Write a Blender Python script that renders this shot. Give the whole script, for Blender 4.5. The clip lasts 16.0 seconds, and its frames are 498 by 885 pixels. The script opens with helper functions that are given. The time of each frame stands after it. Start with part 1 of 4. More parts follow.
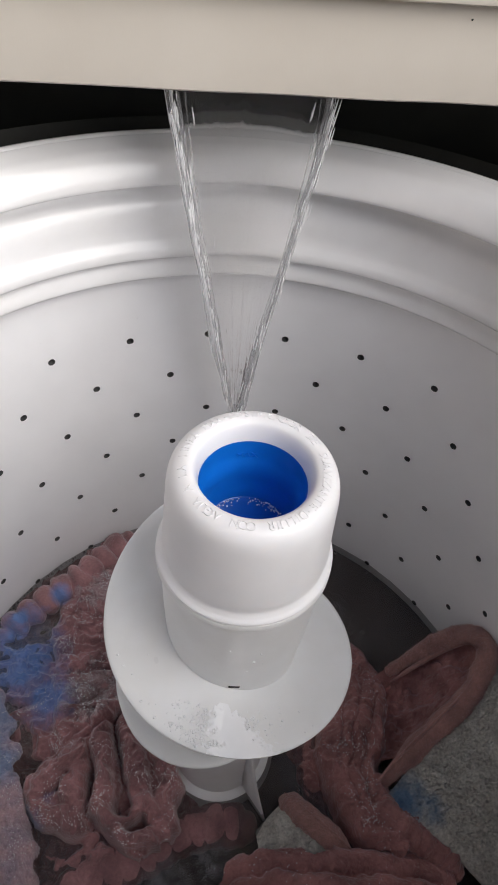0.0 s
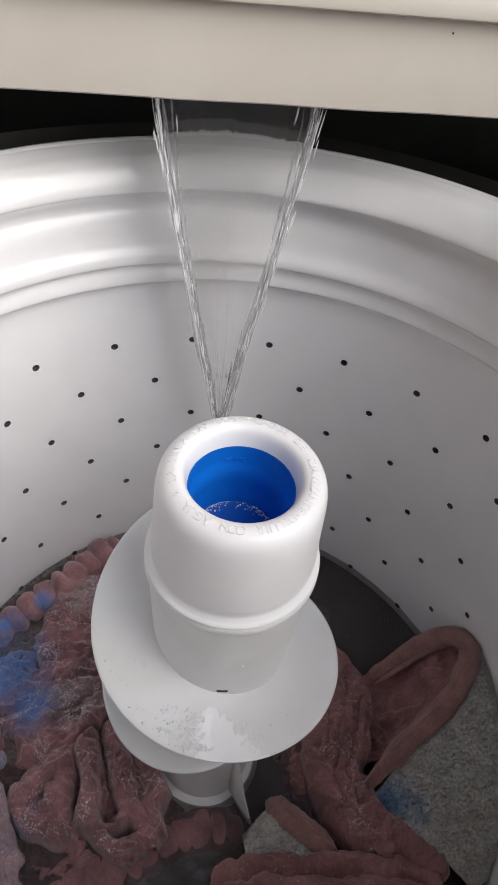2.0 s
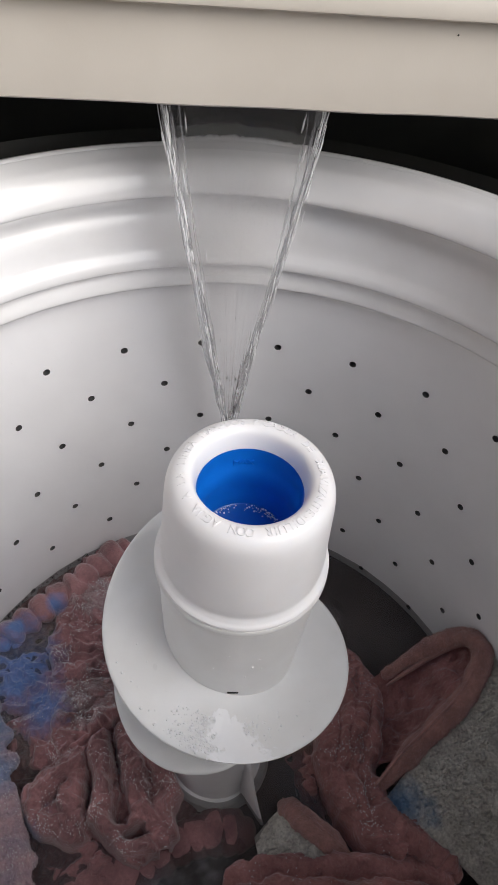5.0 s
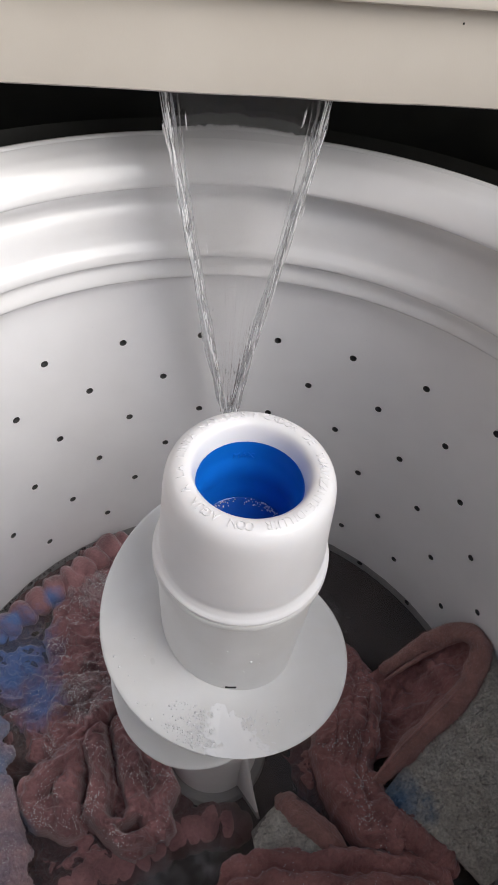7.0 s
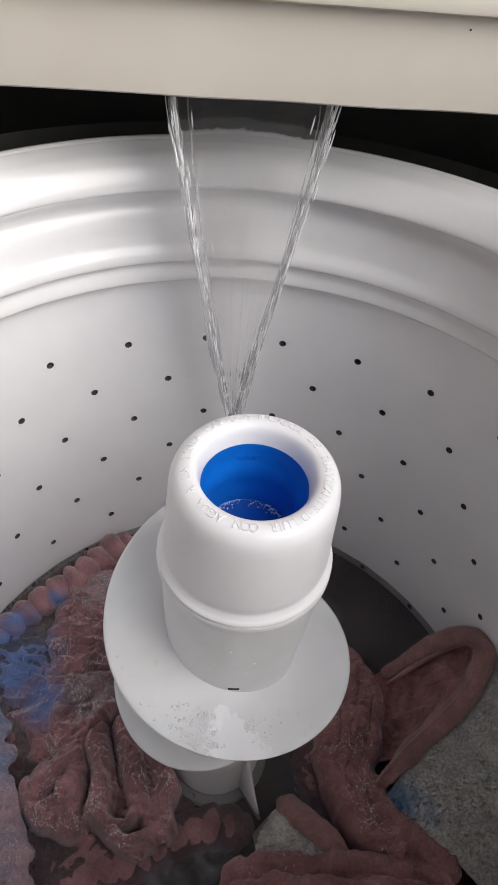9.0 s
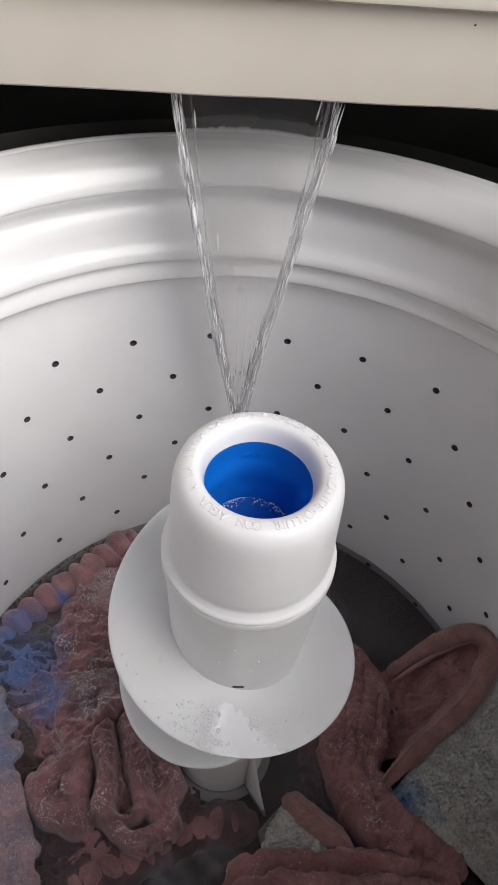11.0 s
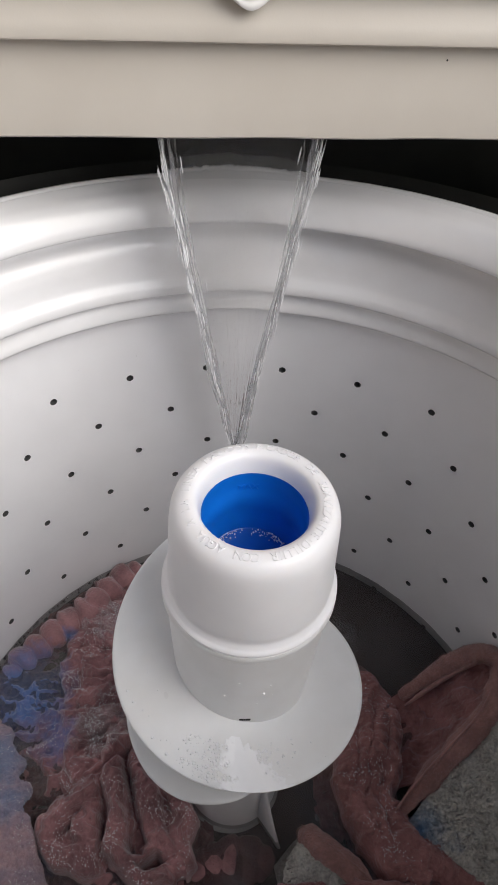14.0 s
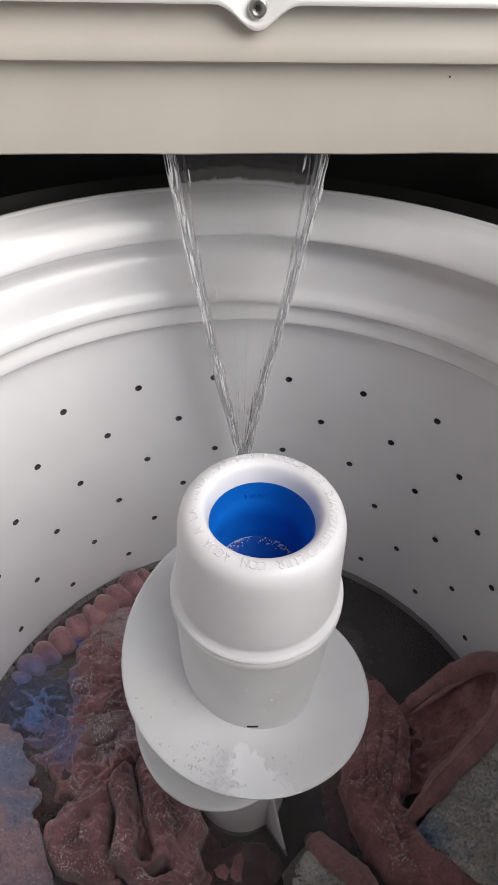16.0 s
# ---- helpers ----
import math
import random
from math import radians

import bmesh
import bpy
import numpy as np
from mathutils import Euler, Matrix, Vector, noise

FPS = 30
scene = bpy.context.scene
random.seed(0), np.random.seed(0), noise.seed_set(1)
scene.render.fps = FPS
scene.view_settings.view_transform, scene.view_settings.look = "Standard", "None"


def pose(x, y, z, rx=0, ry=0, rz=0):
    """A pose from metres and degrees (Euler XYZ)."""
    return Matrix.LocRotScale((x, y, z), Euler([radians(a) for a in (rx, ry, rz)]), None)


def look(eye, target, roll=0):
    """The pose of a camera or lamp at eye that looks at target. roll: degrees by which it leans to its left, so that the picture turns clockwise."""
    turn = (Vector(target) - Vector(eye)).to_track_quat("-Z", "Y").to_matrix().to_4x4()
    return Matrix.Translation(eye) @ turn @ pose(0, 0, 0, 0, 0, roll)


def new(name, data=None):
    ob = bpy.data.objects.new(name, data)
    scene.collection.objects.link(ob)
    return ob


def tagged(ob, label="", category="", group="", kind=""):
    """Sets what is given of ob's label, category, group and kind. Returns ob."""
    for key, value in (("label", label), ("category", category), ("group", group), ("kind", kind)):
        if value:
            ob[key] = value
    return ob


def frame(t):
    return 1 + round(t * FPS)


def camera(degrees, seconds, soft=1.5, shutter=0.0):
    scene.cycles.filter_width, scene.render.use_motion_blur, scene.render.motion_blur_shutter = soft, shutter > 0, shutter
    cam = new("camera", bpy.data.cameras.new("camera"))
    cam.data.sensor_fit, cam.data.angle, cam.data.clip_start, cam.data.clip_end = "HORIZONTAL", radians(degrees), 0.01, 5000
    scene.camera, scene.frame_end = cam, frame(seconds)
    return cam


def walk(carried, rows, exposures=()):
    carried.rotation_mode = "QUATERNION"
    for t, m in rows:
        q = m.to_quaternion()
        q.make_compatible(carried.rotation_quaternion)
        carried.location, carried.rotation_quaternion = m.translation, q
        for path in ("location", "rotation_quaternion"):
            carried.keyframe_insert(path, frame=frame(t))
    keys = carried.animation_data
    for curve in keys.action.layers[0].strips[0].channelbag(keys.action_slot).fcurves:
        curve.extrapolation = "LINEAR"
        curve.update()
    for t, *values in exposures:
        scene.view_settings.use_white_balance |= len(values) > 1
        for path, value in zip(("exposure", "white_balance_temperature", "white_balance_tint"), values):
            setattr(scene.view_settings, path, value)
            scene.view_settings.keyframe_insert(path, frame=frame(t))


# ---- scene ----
B = 0.80  # height of the working origin (top region of the drum) over the floor
cam = camera(41.98, 16.0)
PATH = [
    (0, -0.0281, -0.1950, 0.3000, 42.51, -3.93, -3.58),
    (0.5, -0.0328, -0.1957, 0.3012, 42.72, -4.95, -5.02),
    (1, -0.0316, -0.1952, 0.3005, 42.78, -4.71, -4.95),
    (1.5, -0.0320, -0.1964, 0.3016, 42.97, -4.94, -5.00),
    (2, -0.0322, -0.1967, 0.3019, 43.05, -5.01, -4.95),
    (2.5, -0.0324, -0.1958, 0.3005, 42.97, -5.04, -4.74),
    (3, -0.0328, -0.1962, 0.3014, 42.85, -5.05, -4.72),
    (3.5, -0.0318, -0.1965, 0.3014, 43.13, -4.85, -4.69),
    (4, -0.0319, -0.1980, 0.3037, 43.24, -4.48, -4.53),
    (6.5, -0.0300, -0.1970, 0.3015, 42.88, -3.82, -4.91),
    (7, -0.0318, -0.1961, 0.3001, 42.74, -4.42, -4.44),
    (7.5, -0.0318, -0.1966, 0.3008, 43.18, -4.31, -4.47),
    (8, -0.0330, -0.1981, 0.3021, 43.07, -4.48, -4.11),
    (8.5, -0.0332, -0.1973, 0.3009, 43.01, -4.58, -4.00),
    (11, -0.0316, -0.1972, 0.3008, 42.76, -4.05, -3.62),
    (11.1, -0.0316, -0.1972, 0.3008, 42.76, -4.05, -3.62),
    (11.2, -0.0258, -0.2002, 0.3059, 46.05, -2.18, -4.69),
    (11.5, -0.0258, -0.2002, 0.3059, 46.13, -2.18, -4.69),
    (12, -0.0258, -0.1972, 0.3038, 45.52, -1.90, -4.73),
    (12.5, -0.0256, -0.1990, 0.3060, 45.26, -2.11, -4.21),
    (13, -0.0253, -0.1972, 0.3054, 44.34, -2.44, -4.48),
    (13.5, -0.0262, -0.1970, 0.3059, 44.43, -2.09, -4.83),
    (14, -0.0270, -0.1978, 0.3058, 45.09, -2.13, -5.07),
    (14.5, -0.0276, -0.1986, 0.3066, 45.28, -2.28, -4.74),
    (15, -0.0272, -0.1978, 0.3052, 45.09, -1.81, -4.72),
    (15.5, -0.0274, -0.1987, 0.3072, 45.53, -1.58, -5.04),
    (16, -0.0273, -0.2011, 0.3105, 45.77, -1.60, -4.69),
]
walk(cam, [(t, pose(x, y, z + B, rx, ry, rz)) for t, x, y, z, rx, ry, rz in PATH], exposures=[(0, -0.02), (11, -0.02), (11.6, -0.08), (16, -0.10)])

# ---- light ----
SUN_AZ, SUN_EL = 128.0, 42.0  # degrees clockwise from +y, and above the horizon
world = bpy.data.worlds.new("sky")
scene.world = world
world.use_nodes = True
wn = world.node_tree
sky = wn.nodes.new("ShaderNodeTexSky")
sky.sky_type, sky.sun_disc = "NISHITA", False
sky.sun_elevation, sky.sun_rotation = radians(SUN_EL), radians(SUN_AZ)
sky.air_density, sky.dust_density = 1.0, 4.0
wn.links.new(sky.outputs[0], wn.nodes["Background"].inputs[0])
wn.nodes["Background"].inputs[1].default_value = 0.07
sun = new("sun", bpy.data.lights.new("sun", "SUN"))
sun.data.energy, sun.data.angle, sun.data.color = 3.15, radians(56), (0.995, 0.99, 0.995)
sa, se = radians(SUN_AZ), radians(SUN_EL)
sun.matrix_world = look((3 * math.sin(sa) * math.cos(se), 3 * math.cos(sa) * math.cos(se), 3 * math.sin(se) + B), (0, 0, B))


# ---- materials ----
def material(name, color, rough=0.5, color2=None, scale=30.0, bump=0.0, bump_scale=400.0, metal=0.0, detail=4.0, coat=0.0, sub=0.0, speck=0.0):
    """A node material with a two-scale colour variation, uneven gloss and fine relief."""
    m = bpy.data.materials.new(name)
    m.use_nodes = True
    n, l = m.node_tree.nodes, m.node_tree.links
    p = n["Principled BSDF"]
    p.inputs["Roughness"].default_value, p.inputs["Metallic"].default_value = rough, metal
    p.inputs["Coat Weight"].default_value = coat
    if sub:
        p.inputs["Subsurface Weight"].default_value = sub
        p.inputs["Subsurface Radius"].default_value = (0.004, 0.0035, 0.003)
        p.inputs["Subsurface Scale"].default_value = 1.0
    co = n.new("ShaderNodeTexCoord")
    big = n.new("ShaderNodeTexNoise")
    big.inputs["Scale"].default_value, big.inputs["Detail"].default_value = scale, detail
    l.new(co.outputs["Object"], big.inputs["Vector"])
    ramp = n.new("ShaderNodeValToRGB")
    ramp.color_ramp.elements[0].position, ramp.color_ramp.elements[1].position = 0.35, 0.68
    ramp.color_ramp.elements[0].color = (*(color2 or [c * 0.9 for c in color]), 1)
    ramp.color_ramp.elements[1].color = (*color, 1)
    l.new(big.outputs["Fac"], ramp.inputs["Fac"])
    l.new(ramp.outputs["Color"], p.inputs["Base Color"])
    rr = n.new("ShaderNodeMapRange")
    rr.inputs["To Min"].default_value, rr.inputs["To Max"].default_value = max(rough - 0.06, 0.02), rough + 0.08
    l.new(big.outputs["Fac"], rr.inputs["Value"])
    l.new(rr.outputs["Result"], p.inputs["Roughness"])
    if speck:
        sp, mr, mul = n.new("ShaderNodeTexNoise"), n.new("ShaderNodeMapRange"), n.new("ShaderNodeMix")
        sp.inputs["Scale"].default_value, sp.inputs["Detail"].default_value = 420, 4
        mr.inputs["From Min"].default_value, mr.inputs["From Max"].default_value = 0.3, 0.7
        mr.inputs["To Min"].default_value, mr.inputs["To Max"].default_value = 1 - speck, 1 + speck * 0.6
        mul.data_type, mul.blend_type = "RGBA", "MULTIPLY"
        mul.inputs["Factor"].default_value = 1.0
        l.new(co.outputs["Object"], sp.inputs["Vector"])
        l.new(sp.outputs["Fac"], mr.inputs["Value"])
        l.new(ramp.outputs["Color"], mul.inputs["A"])
        l.new(mr.outputs["Result"], mul.inputs["B"])
        l.new(mul.outputs["Result"], p.inputs["Base Color"])
    if bump:
        fine = n.new("ShaderNodeTexNoise")
        fine.inputs["Scale"].default_value, fine.inputs["Detail"].default_value = bump_scale, 3
        l.new(co.outputs["Object"], fine.inputs["Vector"])
        b = n.new("ShaderNodeBump")
        b.inputs["Strength"].default_value, b.inputs["Distance"].default_value = bump, 0.002
        l.new(fine.outputs["Fac"], b.inputs["Height"])
        l.new(b.outputs["Normal"], p.inputs["Normal"])
    return m


def dye(m, spots, color, most=0.8):
    """Adds dyed patches of a colour round given places, with ragged noise edges, to a cloth material."""
    n, l = m.node_tree.nodes, m.node_tree.links
    p = n["Principled BSDF"]
    base = p.inputs["Base Color"].links[0].from_socket
    geo = n.new("ShaderNodeNewGeometry")
    noise_n = n.new("ShaderNodeTexNoise")
    noise_n.inputs["Scale"].default_value, noise_n.inputs["Detail"].default_value = 70, 8
    noise_n.inputs["Roughness"].default_value = 0.65
    l.new(geo.outputs["Position"], noise_n.inputs["Vector"])
    total = None
    for x, y, z, r in spots:
        d = n.new("ShaderNodeVectorMath")
        d.operation = "DISTANCE"
        d.inputs[1].default_value = (x, y, z + B)
        l.new(geo.outputs["Position"], d.inputs[0])
        mr = n.new("ShaderNodeMapRange")
        mr.inputs["From Min"].default_value, mr.inputs["From Max"].default_value = r, r * 0.2
        l.new(d.outputs["Value"], mr.inputs["Value"])
        if total is None:
            total = mr.outputs["Result"]
        else:
            mx = n.new("ShaderNodeMath")
            mx.operation = "MAXIMUM"
            l.new(total, mx.inputs[0])
            l.new(mr.outputs["Result"], mx.inputs[1])
            total = mx.outputs[0]
    add = n.new("ShaderNodeMath")
    add.operation = "ADD"
    l.new(total, add.inputs[0])
    l.new(noise_n.outputs["Fac"], add.inputs[1])
    edge = n.new("ShaderNodeMapRange")
    edge.inputs["From Min"].default_value, edge.inputs["From Max"].default_value = 0.75, 1.4
    edge.inputs["To Max"].default_value = most
    l.new(add.outputs[0], edge.inputs["Value"])
    mix = n.new("ShaderNodeMix")
    mix.data_type = "RGBA"
    l.new(edge.outputs["Result"], mix.inputs["Factor"])
    l.new(base, mix.inputs["A"])
    mix.inputs["B"].default_value = (*color, 1)
    l.new(mix.outputs["Result"], p.inputs["Base Color"])
    return m


def glass(name, ior=1.33, rough=0.0, color=(1, 1, 1)):
    m = bpy.data.materials.new(name)
    m.use_nodes = True
    p = m.node_tree.nodes["Principled BSDF"]
    p.inputs["Base Color"].default_value = (*color, 1)
    p.inputs["Transmission Weight"].default_value, p.inputs["IOR"].default_value, p.inputs["Roughness"].default_value = 1.0, ior, rough
    return m


M_CAP = material("white cap plastic", (0.86, 0.86, 0.88), 0.32, (0.83, 0.83, 0.85), 40, 0.02, 900, sub=0.12)
M_AGI = material("white agitator plastic", (0.83, 0.84, 0.85), 0.3, (0.77, 0.775, 0.775), 25, 0.02, 700, sub=0.1)
M_BLUE = material("blue cup plastic", (0.005, 0.155, 0.62), 0.3, (0.004, 0.135, 0.56), 60, 0.02, 800)
M_DRUM = material("white enamel drum", (0.895, 0.895, 0.91), 0.2, (0.85, 0.85, 0.865), 14, 0.03, 200)
M_RIM = material("white rim plastic", (0.86, 0.86, 0.87), 0.2, (0.79, 0.785, 0.785), 14, 0.02, 200)
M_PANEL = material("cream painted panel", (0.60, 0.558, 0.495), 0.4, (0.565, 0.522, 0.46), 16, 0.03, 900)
M_TRIM = material("white trim plastic", (0.86, 0.85, 0.83), 0.28, (0.82, 0.81, 0.79), 30, 0.02, 600)
M_DARK = material("dark parts and cabinet shade", (0.035, 0.034, 0.028), 0.6, (0.02, 0.02, 0.017), 20, 0.05, 300)
# dark colour for the shade in the drum holes and cap groove
M_HOLE = material("recess shade", (0.12, 0.12, 0.12), 0.6, (0.05, 0.05, 0.05), 80)
M_STEEL = material("screw steel", (0.55, 0.54, 0.52), 0.35, (0.42, 0.41, 0.4), 300, 0.05, 900, metal=1.0)
M_SCREWHOLE = material("screw recess", (0.05, 0.05, 0.05), 0.5, (0.03, 0.03, 0.03), 200, metal=0.6)
M_PINK = material("wet pink plush", (0.41, 0.198, 0.204), 0.62, (0.205, 0.092, 0.098), 40, 0.7, 420, speck=0.14)
M_PINKD = material("pink plush inside", (0.44, 0.20, 0.19), 0.66, (0.27, 0.112, 0.108), 40, 0.7, 420, speck=0.14)
M_HEM = material("pink hem binding", (0.54, 0.285, 0.25), 0.75, (0.40, 0.21, 0.19), 70, 0.9, 800, speck=0.18)
M_SHERPA = material("wet grey sherpa", (0.70, 0.685, 0.625), 0.8, (0.52, 0.50, 0.45), 90, 1.0, 420, speck=0.26)
M_PURPLE = material("pink and grey plush", (0.55, 0.36, 0.38), 0.75, (0.36, 0.28, 0.34), 70, 1.0, 600, speck=0.2)
BLUE_DYE = (0.035, 0.21, 0.54)
dye(M_PINK, [(-0.195, 0.085, -0.32, 0.075), (-0.155, 0.046, -0.32, 0.04), (-0.15, -0.045, -0.315, 0.025), (-0.16, 0.150, -0.31, 0.017), (-0.195, 0.125, -0.31, 0.016)], BLUE_DYE, 0.7)
dye(M_PURPLE, [(-0.205, 0.02, -0.3, 0.05), (-0.185, -0.015, -0.3, 0.03), (-0.2, -0.055, -0.3, 0.02)], (0.13, 0.28, 0.5), 0.6)
dye(M_SHERPA, [(0.155, -0.058, -0.30, 0.03), (0.178, -0.066, -0.30, 0.024)], (0.06, 0.2, 0.4))
for m in (M_PINK, M_PINKD, M_HEM, M_PURPLE):
    m.node_tree.nodes["Principled BSDF"].inputs["Sheen Weight"].default_value = 0.45
M_FALL = glass("falling water", 1.33, 0.03)


def streaks(m, sx, sz, strength):
    """Fine upright ripples on falling water."""
    n, l = m.node_tree.nodes, m.node_tree.links
    co, mp, tx, b = n.new("ShaderNodeTexCoord"), n.new("ShaderNodeMapping"), n.new("ShaderNodeTexNoise"), n.new("ShaderNodeBump")
    mp.inputs["Scale"].default_value = (sx, sx * 0.3, sz)
    tx.inputs["Scale"].default_value, tx.inputs["Detail"].default_value = 1.0, 3
    l.new(co.outputs["Object"], mp.inputs["Vector"])
    l.new(mp.outputs["Vector"], tx.inputs["Vector"])
    l.new(tx.outputs["Fac"], b.inputs["Height"])
    b.inputs["Strength"].default_value, b.inputs["Distance"].default_value = strength, 0.001
    l.new(b.outputs["Normal"], n["Principled BSDF"].inputs["Normal"])
    return m


def cloudy(m, amount):
    """Mixes white scatter into clear water, painting in the bright sky it refracts."""
    n, l = m.node_tree.nodes, m.node_tree.links
    out, p = n["Material Output"], n["Principled BSDF"]
    mix, dif, tra, half = n.new("ShaderNodeMixShader"), n.new("ShaderNodeBsdfDiffuse"), n.new("ShaderNodeBsdfTranslucent"), n.new("ShaderNodeMixShader")
    dif.inputs["Color"].default_value = tra.inputs["Color"].default_value = (0.9, 0.9, 0.92, 1)
    l.new(dif.outputs[0], half.inputs[1])
    l.new(tra.outputs[0], half.inputs[2])
    mix.inputs[0].default_value = amount
    l.new(p.outputs[0], mix.inputs[1])
    l.new(half.outputs[0], mix.inputs[2])
    l.new(mix.outputs[0], out.inputs["Surface"])
    return m


streaks(M_FALL, 330, 26, 0.9)
cloudy(M_FALL, 0.02)


def thin(m, amount):
    """Lets part of the light pass straight through a very thin film of water."""
    n, l = m.node_tree.nodes, m.node_tree.links
    out = n["Material Output"]
    old = out.inputs["Surface"].links[0].from_socket
    mix, tr = n.new("ShaderNodeMixShader"), n.new("ShaderNodeBsdfTransparent")
    mix.inputs[0].default_value = amount
    l.new(old, mix.inputs[1])
    l.new(tr.outputs[0], mix.inputs[2])
    l.new(mix.outputs[0], out.inputs["Surface"])
    return m


thin(M_FALL, 0.15)
M_STRAND = cloudy(streaks(glass("strand of falling water", 1.33, 0.05), 420, 30, 0.7), 0.42)
thin(M_STRAND, 0.4)
M_CORE = thin(cloudy(streaks(glass("white strand glint", 1.33, 0.1), 300, 40, 0.5), 0.85), 0.25)
# opaque white that paints glints on beads and spray, and colours bubbles
M_BEAD = material("glint and bubble white", (0.92, 0.92, 0.93), 0.04, (0.85, 0.85, 0.86), 60)
# near-white opaque water, with the reflected sky put into its colour
M_WET = material("white wet highlight", (0.93, 0.94, 0.96), 0.09, (0.88, 0.89, 0.91), 60)
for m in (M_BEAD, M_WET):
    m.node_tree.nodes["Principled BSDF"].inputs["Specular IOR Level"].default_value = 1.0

M_DROP = glass("water drop", 1.33, 0.0)
M_FOAM = material("soap foam", (0.8, 0.8, 0.82), 0.4, (0.6, 0.6, 0.62), 200, 0.4, 900)
M_FOAM.node_tree.nodes["Principled BSDF"].inputs["Alpha"].default_value = 0.22


def fading(m, radius, most):
    """Lets a film thin out unevenly towards its rim."""
    n, l = m.node_tree.nodes, m.node_tree.links
    co, ln, mr, tx, tr, mul = n.new("ShaderNodeTexCoord"), n.new("ShaderNodeVectorMath"), n.new("ShaderNodeMapRange"), n.new("ShaderNodeTexNoise"), n.new("ShaderNodeMapRange"), n.new("ShaderNodeMath")
    ln.operation, mul.operation = "LENGTH", "MULTIPLY"
    l.new(co.outputs["Object"], ln.inputs[0])
    mr.inputs["From Min"].default_value, mr.inputs["From Max"].default_value = radius, radius * 0.2
    l.new(ln.outputs["Value"], mr.inputs["Value"])
    tx.inputs["Scale"].default_value, tx.inputs["Detail"].default_value = 90, 5
    l.new(co.outputs["Object"], tx.inputs["Vector"])
    tr.inputs["From Min"].default_value, tr.inputs["From Max"].default_value = 0.38, 0.68
    tr.inputs["To Max"].default_value = most
    l.new(tx.outputs["Fac"], tr.inputs["Value"])
    l.new(mr.outputs["Result"], mul.inputs[0])
    l.new(tr.outputs["Result"], mul.inputs[1])
    l.new(mul.outputs[0], n["Principled BSDF"].inputs["Alpha"])
    return m


M_SUDS = fading(material("suds and sky sheen", (0.62, 0.64, 0.68), 0.4, (0.5, 0.5, 0.54), 200), 0.024, 0.38)
M_SOFT = material("softener liquid", (0.01, 0.12, 0.5), 0.05, (0.008, 0.1, 0.42), 40)
M_PAINT = material("painted cabinet", (0.78, 0.77, 0.74), 0.3, (0.74, 0.73, 0.7), 8, 0.02, 400)
M_WALL = material("added light-shaping wall", (0.46, 0.37, 0.29), 0.85, (0.36, 0.28, 0.21), 3, 0.5, 60)
M_FLOOR = material("cement floor", (0.3, 0.28, 0.26), 0.8, (0.2, 0.19, 0.18), 4, 0.4, 80)

M_MURK = material("murky wash water", (0.108, 0.094, 0.090), 0.06, (0.062, 0.054, 0.052), 14, 0.10, 45)
M_MURK.node_tree.nodes["Principled BSDF"].inputs["Alpha"].default_value = 0.52
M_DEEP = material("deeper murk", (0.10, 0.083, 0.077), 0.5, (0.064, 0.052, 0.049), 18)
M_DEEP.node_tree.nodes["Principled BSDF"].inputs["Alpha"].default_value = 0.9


# ---- mesh helpers ----
def link_mesh(name, bm, mat, smooth=True):
    me = bpy.data.meshes.new(name)
    bm.to_mesh(me)
    bm.free()
    me.materials.append(mat)
    if smooth:
        me.polygons.foreach_set("use_smooth", [True] * len(me.polygons))
    return new(name, me)


def thing(name, bm, mat, label, category, group="", kind="", smooth=True):
    ob = link_mesh(name, bm, mat, smooth) if bm else new(name)
    ob.location = (0, 0, B)
    return tagged(ob, label, category, group, kind)


def part(name, bm, mat, parent, label="", smooth=True, kind=""):
    ob = link_mesh(name, bm, mat, smooth)
    ob.parent = parent
    return tagged(ob, label, kind=kind)


def sharpen(ob, angle=40):
    """Keeps edges steeper than the angle crisp."""
    bm = bmesh.new()
    bm.from_mesh(ob.data)
    for e in bm.edges:
        if len(e.link_faces) == 2 and e.calc_face_angle(0) > radians(angle):
            e.smooth = False
    bm.to_mesh(ob.data)
    bm.free()
    return ob


def spline(pts, n):
    """n points on a smooth curve through pts (tuples of any size)."""
    P = [np.array(p, float) for p in pts]
    P = [2 * P[0] - P[1]] + P + [2 * P[-1] - P[-2]]
    out = []
    for i in range(n):
        u = i / (n - 1) * (len(P) - 3)
        k = min(int(u), len(P) - 4)
        f = u - k
        a, b, c, d = P[k:k + 4]
        out.append(0.5 * (2 * b + (c - a) * f + (2 * a - 5 * b + 4 * c - d) * f * f + (3 * b - a - 3 * c + d) * f ** 3))
    return out


def lathe(profile, steps=96, n=0, bm=None, closed=False):
    """A surface of revolution round z from (r, z) pairs; n: smooth it to so many points."""
    bm = bm or bmesh.new()
    prof = [tuple(p) for p in spline(profile, n)] if n else list(profile)
    rings = []
    for r, z in prof:
        rings.append([bm.verts.new((r * math.sin(2 * math.pi * i / steps), r * math.cos(2 * math.pi * i / steps), z)) for i in range(steps)])
    pairs = list(zip(rings, rings[1:]))
    if closed:
        pairs.append((rings[-1], rings[0]))
    for a, b in pairs:
        for i in range(steps):
            bm.faces.new((a[i], a[(i + 1) % steps], b[(i + 1) % steps], b[i]))
    bmesh.ops.recalc_face_normals(bm, faces=bm.faces)
    return bm


